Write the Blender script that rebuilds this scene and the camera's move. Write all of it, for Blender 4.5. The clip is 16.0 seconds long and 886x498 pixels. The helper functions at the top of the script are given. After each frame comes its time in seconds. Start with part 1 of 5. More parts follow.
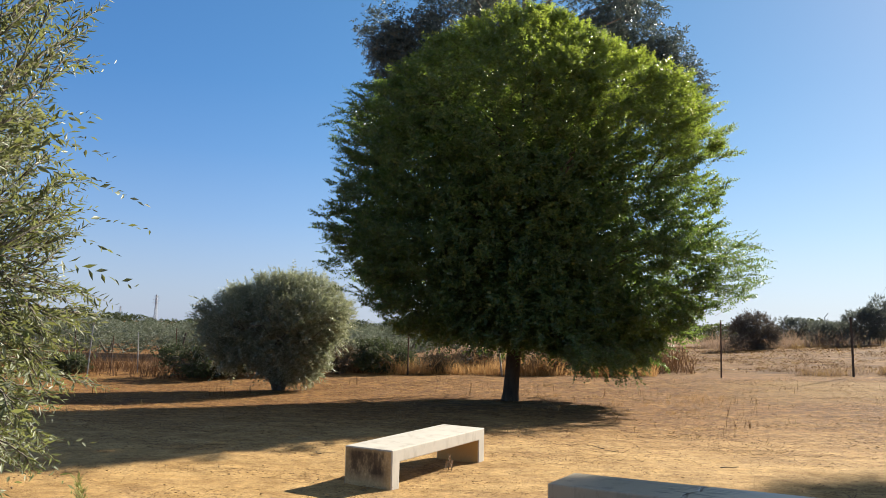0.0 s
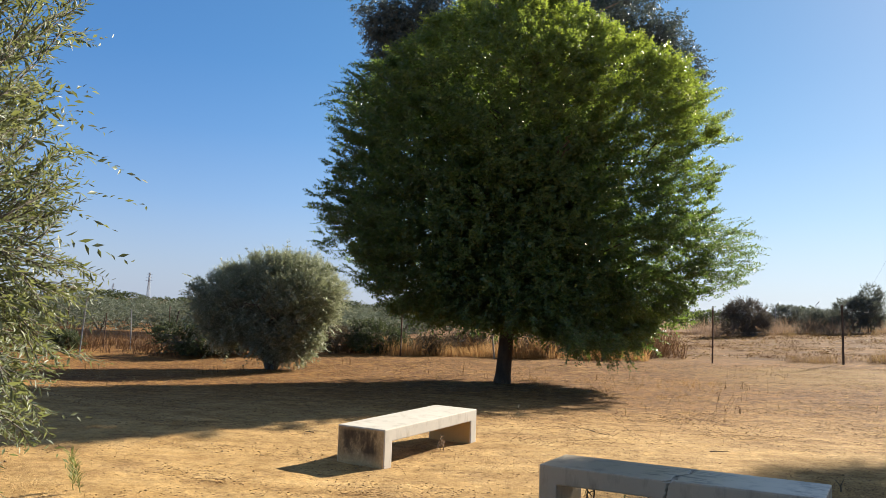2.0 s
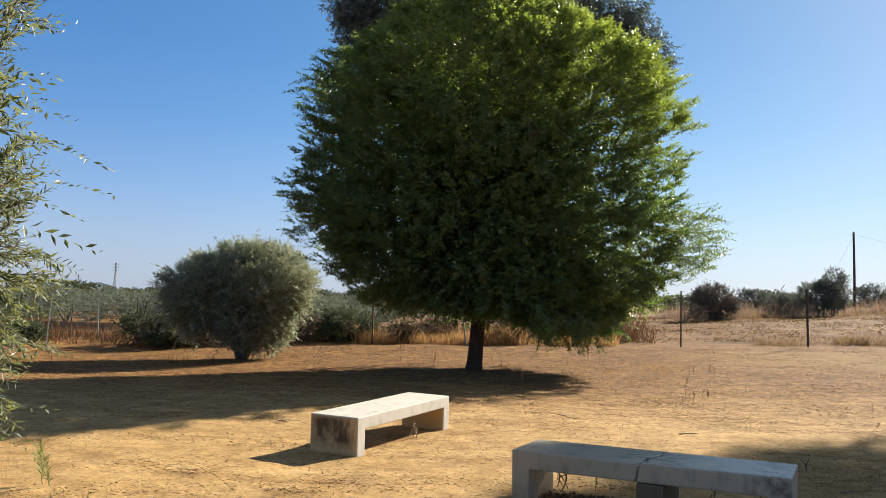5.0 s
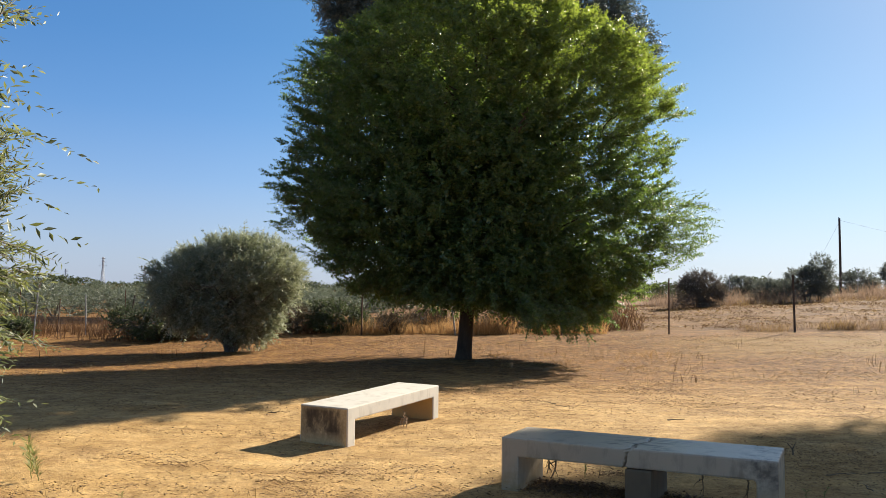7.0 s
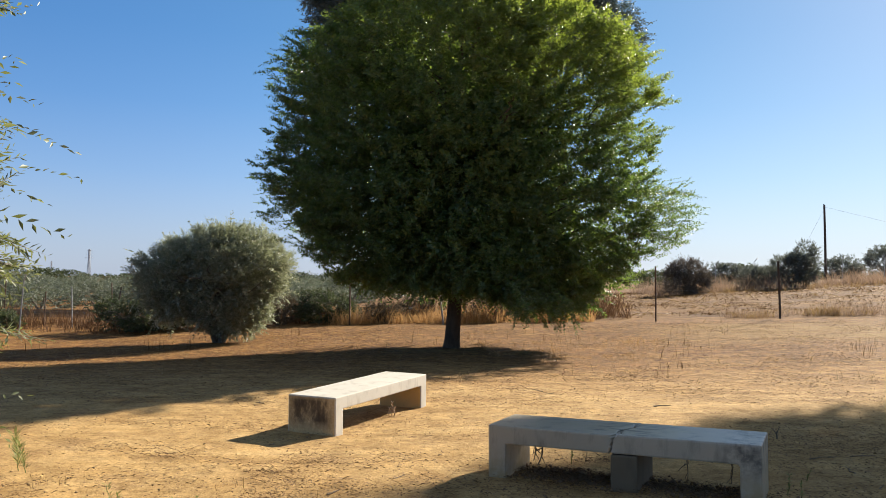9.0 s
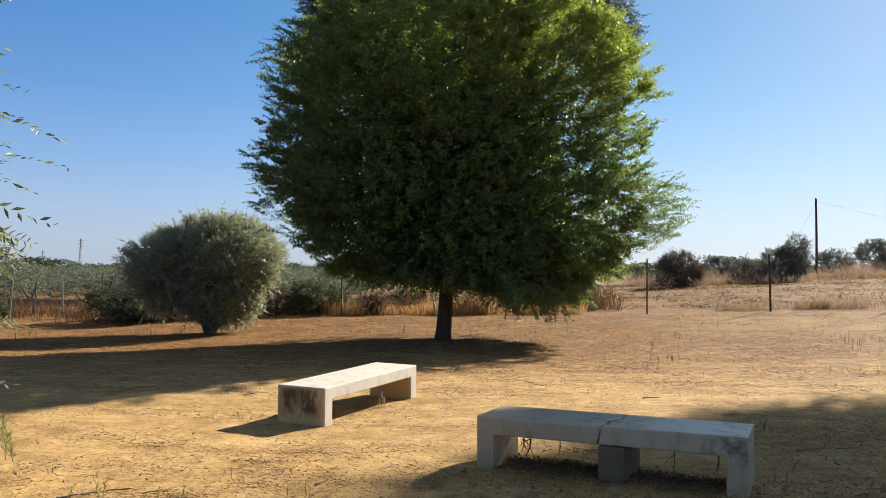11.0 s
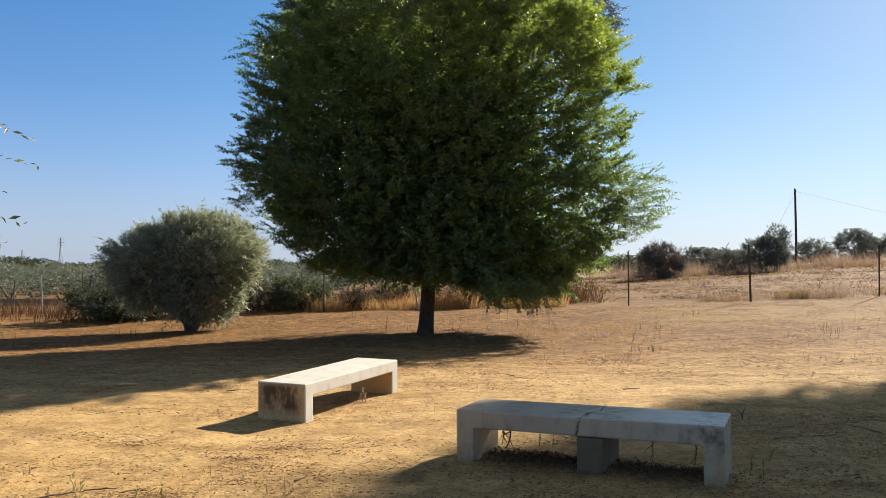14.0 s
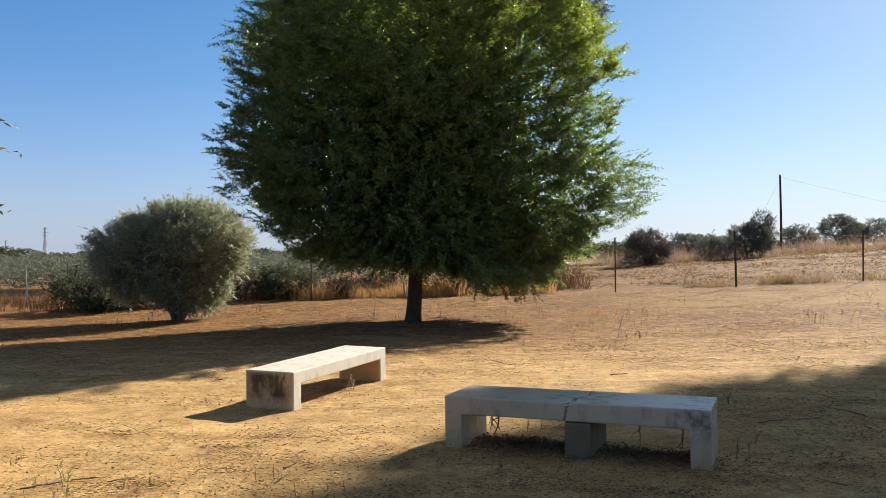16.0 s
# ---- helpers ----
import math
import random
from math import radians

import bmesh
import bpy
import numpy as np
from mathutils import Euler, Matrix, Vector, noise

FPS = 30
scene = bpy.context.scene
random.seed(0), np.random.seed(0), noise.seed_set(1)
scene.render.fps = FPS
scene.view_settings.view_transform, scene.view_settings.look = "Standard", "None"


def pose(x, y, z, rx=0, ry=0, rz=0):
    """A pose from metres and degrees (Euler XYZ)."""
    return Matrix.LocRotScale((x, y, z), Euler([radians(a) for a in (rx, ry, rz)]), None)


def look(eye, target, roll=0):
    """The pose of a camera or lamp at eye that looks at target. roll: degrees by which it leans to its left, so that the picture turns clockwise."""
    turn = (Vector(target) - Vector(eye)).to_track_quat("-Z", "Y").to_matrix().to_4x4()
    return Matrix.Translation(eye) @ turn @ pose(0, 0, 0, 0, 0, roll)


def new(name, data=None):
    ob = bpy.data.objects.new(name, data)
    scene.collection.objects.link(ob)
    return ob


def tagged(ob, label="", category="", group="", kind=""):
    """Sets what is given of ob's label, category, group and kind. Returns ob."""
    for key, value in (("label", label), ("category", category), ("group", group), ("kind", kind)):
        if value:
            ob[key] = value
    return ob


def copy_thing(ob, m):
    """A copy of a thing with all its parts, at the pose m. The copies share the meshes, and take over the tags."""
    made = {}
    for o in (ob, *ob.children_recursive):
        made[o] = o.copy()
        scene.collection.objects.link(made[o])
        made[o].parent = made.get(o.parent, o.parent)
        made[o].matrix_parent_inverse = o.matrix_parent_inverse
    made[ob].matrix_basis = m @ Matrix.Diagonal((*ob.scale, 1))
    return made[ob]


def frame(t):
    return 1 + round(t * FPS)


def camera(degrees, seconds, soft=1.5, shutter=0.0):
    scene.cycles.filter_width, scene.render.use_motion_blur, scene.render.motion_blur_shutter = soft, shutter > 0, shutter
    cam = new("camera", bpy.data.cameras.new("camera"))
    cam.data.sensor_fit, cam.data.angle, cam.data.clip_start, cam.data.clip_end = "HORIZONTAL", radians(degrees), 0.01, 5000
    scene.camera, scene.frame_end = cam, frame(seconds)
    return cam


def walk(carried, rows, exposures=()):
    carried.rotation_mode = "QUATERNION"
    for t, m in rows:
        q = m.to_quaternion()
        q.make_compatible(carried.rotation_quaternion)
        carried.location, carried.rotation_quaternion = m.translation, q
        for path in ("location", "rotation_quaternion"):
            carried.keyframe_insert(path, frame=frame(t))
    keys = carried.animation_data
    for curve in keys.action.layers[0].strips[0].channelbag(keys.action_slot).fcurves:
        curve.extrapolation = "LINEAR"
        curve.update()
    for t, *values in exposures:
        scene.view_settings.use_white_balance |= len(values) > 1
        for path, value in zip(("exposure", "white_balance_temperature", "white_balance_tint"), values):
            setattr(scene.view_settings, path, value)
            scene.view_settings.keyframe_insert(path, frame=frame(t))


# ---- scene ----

cam = camera(56.44, 16.0, soft=0.5)


def aim(x, y, z, yaw, pitch, roll):
    """Camera pose: yaw to the left from +y, pitch up, roll, in degrees."""
    a, b = radians(yaw), radians(pitch)
    way = Vector((-math.sin(a) * math.cos(b), math.cos(a) * math.cos(b), math.sin(b)))
    return look((x, y, z), Vector((x, y, z)) + way * 10, roll)


ROWS = [
    (0.0, -0.082, 0.027, 1.622, 6.726, 5.492, 1.671),
    (0.5, -0.084, 0.030, 1.623, 6.661, 5.079, 1.858),
    (1.0, -0.085, 0.023, 1.614, 6.452, 4.849, 2.063),
    (1.5, -0.091, 0.025, 1.615, 6.342, 4.544, 2.335),
    (2.0, -0.095, 0.019, 1.610, 6.268, 4.284, 2.531),
    (2.5, -0.097, 0.016, 1.606, 6.008, 3.958, 2.509),
    (3.0, -0.103, 0.020, 1.611, 5.654, 3.804, 2.494),
    (3.5, -0.106, 0.025, 1.612, 5.342, 3.697, 2.392),
    (4.0, -0.106, 0.017, 1.615, 4.928, 3.691, 2.268),
    (6.5, -0.097, 0.014, 1.601, 3.502, 2.959, 1.369),
    (7.0, -0.094, 0.009, 1.601, 3.381, 2.853, 1.217),
    (7.5, -0.088, 0.004, 1.601, 3.232, 2.747, 1.035),
    (8.0, -0.085, -0.004, 1.597, 2.982, 2.573, 0.866),
    (8.5, -0.081, -0.003, 1.598, 2.790, 2.413, 0.749),
    (9.0, -0.075, -0.006, 1.597, 2.538, 2.136, 0.750),
    (11.5, -0.039, -0.002, 1.593, 1.914, 1.524, 1.087),
    (12.0, -0.032, 0.000, 1.592, 1.683, 1.512, 0.986),
    (12.5, -0.025, -0.003, 1.592, 1.454, 1.500, 0.805),
    (13.0, -0.024, -0.002, 1.586, 1.245, 1.153, 0.752),
    (13.5, -0.012, -0.005, 1.596, 1.178, 1.205, 0.588),
    (14.0, 0.002, -0.003, 1.593, 0.890, 1.184, 0.341),
    (14.5, -0.006, 0.004, 1.587, 0.493, 1.082, 0.051),
    (15.0, -0.001, 0.007, 1.587, 0.098, 0.968, -0.076),
    (15.5, -0.002, -0.003, 1.583, 0.024, 0.614, -0.020),
    (16.0, 0.000, 0.000, 1.585, 0.000, 0.344, 0.000),
]
walk(cam, [(r[0], aim(*r[1:])) for r in ROWS], exposures=[(0.0, 1.45), (16.0, 1.45)])

# ---- sky and sun ----
SUN_ELEV, SUN_AZ = radians(26.2), radians(38.2)          # azimuth from +y towards +x
world = bpy.data.worlds.new("sky")
scene.world = world
world.use_nodes = True
wn = world.node_tree.nodes
sky = wn.new("ShaderNodeTexSky")
sky.sky_type = "NISHITA"
sky.sun_disc = False
sky.sun_elevation = SUN_ELEV
sky.sun_rotation = SUN_AZ
sky.air_density = 0.6
sky.dust_density = 0.14
sky.ozone_density = 3.0
tone = wn.new("ShaderNodeHueSaturation")
tone.inputs["Saturation"].default_value = 1.42
tint = wn.new("ShaderNodeMix")
tint.data_type, tint.blend_type = "RGBA", "MULTIPLY"
tint.inputs[0].default_value = 1.0
tint.inputs[7].default_value = (0.965, 0.99, 1.065, 1.0)
even = wn.new("ShaderNodeGamma")
even.inputs[1].default_value = 0.62
world.node_tree.links.new(sky.outputs[0], even.inputs[0])
world.node_tree.links.new(even.outputs[0], tint.inputs[6])
world.node_tree.links.new(tint.outputs[2], tone.inputs["Color"])
# summer haze: paler towards the sun, and a dusty veil along the whole horizon
SUN_WAY = (math.sin(SUN_AZ) * math.cos(SUN_ELEV), math.cos(SUN_AZ) * math.cos(SUN_ELEV), math.sin(SUN_ELEV))
way_in = wn.new("ShaderNodeTexCoord")
towards = wn.new("ShaderNodeVectorMath")
towards.operation = "DOT_PRODUCT"
towards.inputs[1].default_value = SUN_WAY
height_in = wn.new("ShaderNodeSeparateXYZ")
glare = wn.new("ShaderNodeMapRange")
glare.interpolation_type = "SMOOTHSTEP"
glare.inputs[1].default_value, glare.inputs[2].default_value = 0.42, 0.96
veil = wn.new("ShaderNodeValToRGB")
for place, share in ((0.06, 0.58), (0.12, 0.26), (0.2, 0.06), (0.28, 0.0)):
    veil.color_ramp.elements.new(place).color = (share, share, share, 1)
veil.color_ramp.elements[0].color = (0.92, 0.92, 0.92, 1)
veil.color_ramp.elements[-1].color = (0, 0, 0, 1)


def sky_mix(blend, fac, a, b):
    n = wn.new("ShaderNodeMix")
    n.data_type, n.blend_type = "RGBA", blend
    for socket, value in ((n.inputs[0], fac), (n.inputs[6], a), (n.inputs[7], b)):
        if isinstance(value, float):
            socket.default_value = value
        elif isinstance(value, tuple):
            socket.default_value = (*value, 1)
        else:
            world.node_tree.links.new(value, socket)
    return n.outputs[2]


world.node_tree.links.new(way_in.outputs["Generated"], towards.inputs[0])
world.node_tree.links.new(way_in.outputs["Generated"], height_in.inputs[0])
world.node_tree.links.new(towards.outputs["Value"], glare.inputs[0])
world.node_tree.links.new(height_in.outputs[2], veil.inputs[0])
pale = sky_mix("MULTIPLY", glare.outputs[0], tone.outputs[0], (1.24, 1.17, 0.98))
dust = sky_mix("MIX", glare.outputs[0], (1.75, 2.0, 2.50), (2.75, 2.98, 3.36))
low_sky = sky_mix("MIX", veil.outputs[0], pale, dust)
# unseen pale tone added overhead, above the clear band, to tame blue fill light
overhead_fill = wn.new("ShaderNodeMapRange")
overhead_fill.interpolation_type = "SMOOTHSTEP"
overhead_fill.inputs[1].default_value, overhead_fill.inputs[2].default_value, overhead_fill.inputs[4].default_value = 0.40, 0.72, 0.6
world.node_tree.links.new(height_in.outputs[2], overhead_fill.inputs[0])
world.node_tree.links.new(sky_mix("MIX", overhead_fill.outputs[0], low_sky, (0.98, 1.08, 1.26)), wn["Background"].inputs[0])
wn["Background"].inputs[1].default_value = 0.0955

sun_data = bpy.data.lights.new("sun", "SUN")
sun_data.energy = 4.6
sun_data.angle = radians(0.55)
sun_data.color = (1.0, 0.93, 0.80)
sun = new("sun", sun_data)
to_sun = Vector((math.sin(SUN_AZ) * math.cos(SUN_ELEV), math.cos(SUN_AZ) * math.cos(SUN_ELEV), math.sin(SUN_ELEV)))
sun.matrix_world = look(to_sun * 60, (0, 0, 0))


# ---- materials ----
def material(name):
    m = bpy.data.materials.new(name)
    m.use_nodes = True
    nt = m.node_tree
    return m, nt, nt.nodes["Principled BSDF"]


def node(nt, kind, **inputs):
    n = nt.nodes.new(kind)
    for key, value in inputs.items():
        n.inputs[key.replace("_", " ")].default_value = value
    return n


def ramp(nt, src, stops):
    n = nt.nodes.new("ShaderNodeValToRGB")
    els = n.color_ramp.elements
    while len(els) < len(stops):
        els.new(0.5)
    for e, (p, c) in zip(els, stops):
        e.position, e.color = p, (*c, 1)
    nt.links.new(src, n.inputs[0])
    return n.outputs[0]


def mixed(nt, fac, a, b, blend="MIX"):
    n = nt.nodes.new("ShaderNodeMix")
    n.data_type, n.blend_type = "RGBA", blend
    for socket, value in ((n.inputs[0], fac), (n.inputs[6], a), (n.inputs[7], b)):
        if isinstance(value, (int, float)):
            socket.default_value = value
        elif isinstance(value, tuple):
            socket.default_value = (*value, 1)
        else:
            nt.links.new(value, socket)
    return n.outputs[2]


def place_of(nt, scale=None):
    g = nt.nodes.new("ShaderNodeNewGeometry")
    if scale is None:
        return g.outputs["Position"]
    mp = nt.nodes.new("ShaderNodeMapping")
    mp.inputs["Scale"].default_value = scale
    nt.links.new(g.outputs["Position"], mp.inputs[0])
    return mp.outputs[0]


def noise_of(nt, where, scale, detail=6.0, rough=0.6):
    n = node(nt, "ShaderNodeTexNoise", Scale=scale, Detail=detail, Roughness=rough)
    nt.links.new(where, n.inputs["Vector"])
    return n.outputs[0]


def bumped(nt, b, height, strength, dist):
    n = node(nt, "ShaderNodeBump", Strength=strength, Distance=dist)
    nt.links.new(height, n.inputs["Height"])
    nt.links.new(n.outputs[0], b.inputs["Normal"])


def leaf_material(name, stops, glow, through_share=0.35, rough=0.55, spec=0.35, tinge=0.55):
    """Thin leaves: a varied upper side and a share of light that passes through."""
    m, nt, b = material(name)
    stops, glow = [(at, tuple(0.8 * c for c in rgb)) for at, rgb in stops], tuple(0.85 * c for c in glow)
    g = nt.nodes.new("ShaderNodeNewGeometry")
    col = ramp(nt, g.outputs["Random Per Island"], stops)
    big = noise_of(nt, g.outputs["Position"], 0.9, 3.0)
    col = mixed(nt, ramp(nt, big, [(0.4, (0, 0, 0)), (0.7, (0.16, 0.16, 0.16))]), col, stops[-1][1])
    nt.links.new(col, b.inputs["Base Color"])
    b.inputs["Roughness"].default_value = rough
    b.inputs["Specular IOR Level"].default_value = spec
    t = nt.nodes.new("ShaderNodeBsdfTranslucent")
    nt.links.new(mixed(nt, tinge, col, glow), t.inputs[0])
    mx = nt.nodes.new("ShaderNodeMixShader")
    mx.inputs[0].default_value = through_share
    nt.links.new(b.outputs[0], mx.inputs[1])
    nt.links.new(t.outputs[0], mx.inputs[2])
    nt.links.new(mx.outputs[0], nt.nodes["Material Output"].inputs[0])
    return m


def plain_material(name, dark, light, scale=6.0, rough=0.85, bump=0.4, dist=0.01, stretch=(1, 1, 1), metal=0.0):
    m, nt, b = material(name)
    where = place_of(nt, stretch)
    n1, n2 = noise_of(nt, where, scale), noise_of(nt, where, scale * 9, 4.0)
    col = mixed(nt, 0.35, ramp(nt, n1, [(0.3, dark), (0.7, light)]), ramp(nt, n2, [(0.3, dark), (0.75, light)]))
    nt.links.new(col, b.inputs["Base Color"])
    b.inputs["Roughness"].default_value = rough
    b.inputs["Metallic"].default_value = metal
    bumped(nt, b, mixed(nt, 0.5, n1, n2), bump, dist)
    return m


def ground_material():
    m, nt, b = material("sandy_soil")
    p = place_of(nt)
    sep = nt.nodes.new("ShaderNodeSeparateXYZ")
    nt.links.new(p, sep.inputs[0])
    broad, mid = noise_of(nt, p, 0.35, 5.0), noise_of(nt, p, 2.3, 6.0)
    fine, grit = noise_of(nt, p, 14.0, 6.0, 0.7), noise_of(nt, p, 60.0, 3.0, 0.7)
    streak = noise_of(nt, place_of(nt, (0.6, 2.6, 1)), 5.0, 5.0, 0.7)
    sand = ramp(nt, mid, [(0.25, (0.475, 0.30, 0.112)), (0.55, (0.58, 0.39, 0.165)), (0.8, (0.64, 0.46, 0.222))])
    litter = ramp(nt, streak, [(0.33, (0.150, 0.070, 0.026)), (0.5, (0.30, 0.165, 0.052)), (0.64, (0.48, 0.318, 0.110))])
    # the trodden clearing gives way to litter and dry weeds farther out
    edge = node(nt, "ShaderNodeMapRange")
    edge.inputs[1].default_value, edge.inputs[2].default_value = 11.0, 18.0
    wob = nt.nodes.new("ShaderNodeMath")
    wob.operation = "MULTIPLY_ADD"
    wob.inputs[1].default_value = 8.0
    nt.links.new(broad, wob.inputs[0])
    nt.links.new(sep.outputs[1], wob.inputs[2])
    off = nt.nodes.new("ShaderNodeMath")
    off.operation = "SUBTRACT"
    off.inputs[1].default_value = 4.0
    nt.links.new(wob.outputs[0], off.inputs[0])
    nt.links.new(off.outputs[0], edge.inputs[0])
    col = mixed(nt, edge.outputs[0], sand, litter)
    # scattered dark crumbs, straw flecks and worn pale places
    patches = noise_of(nt, p, 1.1, 6.0, 0.72)
    swath = noise_of(nt, place_of(nt, (0.22, 0.8, 1)), 2.2, 6.0, 0.7)
    dark_swath = mixed(nt, 1.0, ramp(nt, swath, [(0.42, (0.75, 0.75, 0.75)), (0.53, (0, 0, 0))]), ramp(nt, edge.outputs[0], [(0.0, (0.4, 0.4, 0.4)), (1.0, (1, 1, 1))]), "MULTIPLY")
    col = mixed(nt, dark_swath, col, (0.26, 0.145, 0.055))
    col = mixed(nt, ramp(nt, swath, [(0.56, (0, 0, 0)), (0.68, (0.5, 0.5, 0.5))]), col, (0.60, 0.43, 0.20))
    col = mixed(nt, ramp(nt, patches, [(0.55, (0, 0, 0)), (0.66, (0.45, 0.45, 0.45))]), col, (0.28, 0.17, 0.08))
    crumbs = mixed(nt, 1.0, ramp(nt, fine, [(0.53, (0, 0, 0)), (0.66, (0.8, 0.8, 0.8))]), ramp(nt, patches, [(0.38, (0.25, 0.25, 0.25)), (0.62, (1, 1, 1))]), "MULTIPLY")
    col = mixed(nt, crumbs, col, (0.17, 0.095, 0.045))
    col = mixed(nt, ramp(nt, streak, [(0.60, (0, 0, 0)), (0.74, (0.45, 0.45, 0.45))]), col, (0.60, 0.46, 0.26))
    col = mixed(nt, ramp(nt, grit, [(0.32, (0.5, 0.5, 0.5)), (0.5, (0, 0, 0))]), col, (0.20, 0.12, 0.055))
    speck = noise_of(nt, p, 170.0, 2.0, 0.7)
    col = mixed(nt, ramp(nt, speck, [(0.6, (0, 0, 0)), (0.7, (0.4, 0.4, 0.4))]), col, (0.66, 0.52, 0.32))
    coarse = noise_of(nt, p, 5.5, 9.0, 0.78)
    col = mixed(nt, 1.0, col, ramp(nt, coarse, [(0.34, (0.66, 0.62, 0.57)), (0.5, (1.0, 1.0, 1.0)), (0.66, (1.2, 1.19, 1.17))]), "MULTIPLY")
    col = mixed(nt, edge.outputs[0], col, mixed(nt, 1.0, col, ramp(nt, coarse, [(0.38, (0.55, 0.46, 0.38)), (0.5, (1.0, 0.98, 0.95)), (0.62, (1.25, 1.2, 1.1))]), "MULTIPLY"))
    col = mixed(nt, 1.0, col, ramp(nt, noise_of(nt, p, 1.7, 12.0, 0.82), [(0.36, (0.74, 0.70, 0.65)), (0.52, (1.04, 1.04, 1.04)), (0.68, (1.18, 1.17, 1.14))]), "MULTIPLY")
    col = mixed(nt, 1.0, col, ramp(nt, noise_of(nt, p, 38.0, 5.0, 0.75), [(0.36, (0.76, 0.73, 0.68)), (0.5, (1, 1, 1)), (0.64, (1.13, 1.13, 1.13))]), "MULTIPLY")
    # a pale driven track in front of the fence
    def band(src, a, c):
        r = node(nt, "ShaderNodeMapRange")
        r.interpolation_type = "SMOOTHSTEP"
        r.inputs[1].default_value, r.inputs[2].default_value = a, c
        nt.links.new(src, r.inputs[0])
        return r.outputs[0]
    track = mixed(nt, 1.0, mixed(nt, 1.0, band(sep.outputs[0], 3.5, 8.0), band(sep.outputs[1], 19.5, 22.0), "MULTIPLY"), band(sep.outputs[1], 27.2, 25.6), "MULTIPLY")
    ruts = ramp(nt, noise_of(nt, place_of(nt, (0.05, 0.9, 1)), 2.6, 5.0, 0.6), [(0.38, (0.2, 0.2, 0.2)), (0.55, (0.85, 0.85, 0.85))])
    col = mixed(nt, mixed(nt, 1.0, track, ruts, "MULTIPLY"), col, (0.375, 0.258, 0.10))
    # ploughed-in stubble beyond the fence
    rows = ramp(nt, noise_of(nt, place_of(nt, (0.35, 1.0, 1)), 1.5, 9.0, 0.8), [(0.38, (0.080, 0.038, 0.013)), (0.5, (0.22, 0.118, 0.039)), (0.62, (0.41, 0.252, 0.092))])
    col = mixed(nt, band(sep.outputs[1], 27.6, 29.5), col, mixed(nt, 0.88, col, rows))
    col = mixed(nt, edge.outputs[0], col, mixed(nt, 1.0, col, (0.82, 0.74, 0.63), "MULTIPLY"))
    col = mixed(nt, 1.0, col, (0.865, 0.815, 0.755), "MULTIPLY")
    nt.links.new(col, b.inputs["Base Color"])
    b.inputs["Roughness"].default_value = 0.95
    b.inputs["Specular IOR Level"].default_value = 0.15
    bumped(nt, b, mixed(nt, 0.4, fine, grit), 0.75, 0.04)
    return m


def concrete_material(name, base, stain, top_dirt):
    m, nt, b = material(name)
    tc = nt.nodes.new("ShaderNodeTexCoord")
    where = tc.outputs["Object"]
    mp = nt.nodes.new("ShaderNodeMapping")
    mp.inputs["Scale"].default_value = (3.0, 3.0, 0.9)
    nt.links.new(where, mp.inputs[0])
    n1, n2, n3 = noise_of(nt, where, 3.5), noise_of(nt, where, 45.0, 4.0), noise_of(nt, mp.outputs[0], 2.4, 5.0, 0.65)
    col = ramp(nt, n1, [(0.3, tuple(c * 0.88 for c in base)), (0.7, base)])
    col = mixed(nt, ramp(nt, n2, [(0.62, (0, 0, 0)), (0.75, (0.4, 0.4, 0.4))]), col, tuple(c * 0.6 for c in base))
    col = mixed(nt, ramp(nt, n3, [(0.52, (0, 0, 0)), (0.72, (top_dirt,) * 3)]), col, stain)
    nt.links.new(col, b.inputs["Base Color"])
    b.inputs["Roughness"].default_value = 0.75
    bumped(nt, b, mixed(nt, 0.6, n1, n2), 0.25, 0.006)
    return m


def mouldy_end_material():
    """Ground bounce painted as ochre concrete, with dark mould run down from the seat."""
    m, nt, b = material("mouldy_concrete")
    tc = nt.nodes.new("ShaderNodeTexCoord")
    mp = nt.nodes.new("ShaderNodeMapping")
    mp.inputs["Scale"].default_value = (1.0, 8.0, 4.2)
    nt.links.new(tc.outputs["Object"], mp.inputs[0])
    sep = nt.nodes.new("ShaderNodeSeparateXYZ")
    nt.links.new(tc.outputs["Object"], sep.inputs[0])
    runs, fine = noise_of(nt, mp.outputs[0], 1.0, 9.0, 0.72), noise_of(nt, tc.outputs["Object"], 40.0, 5.0)
    col = ramp(nt, fine, [(0.3, (0.46, 0.32, 0.15)), (0.7, (0.62, 0.46, 0.25))])
    patch = mixed(nt, 1.0, ramp(nt, runs, [(0.36, (0.05, 0.05, 0.05)), (0.50, (0.8, 0.8, 0.8)), (0.62, (0.97, 0.97, 0.97))]), ramp(nt, sep.outputs[2], [(0.05, (0, 0, 0)), (0.16, (1, 1, 1)), (0.36, (1, 1, 1)), (0.41, (0.3, 0.3, 0.3))]), "MULTIPLY")
    patch = mixed(nt, 1.0, patch, ramp(nt, sep.outputs[1], [(0.03, (0.3, 0.3, 0.3)), (0.12, (1, 1, 1)), (0.50, (1, 1, 1)), (0.58, (0.3, 0.3, 0.3))]), "MULTIPLY")
    col = mixed(nt, patch, col, (0.060, 0.038, 0.021))
    nt.links.new(col, b.inputs["Base Color"])
    b.inputs["Roughness"].default_value = 0.85
    bumped(nt, b, fine, 0.3, 0.005)
    return m


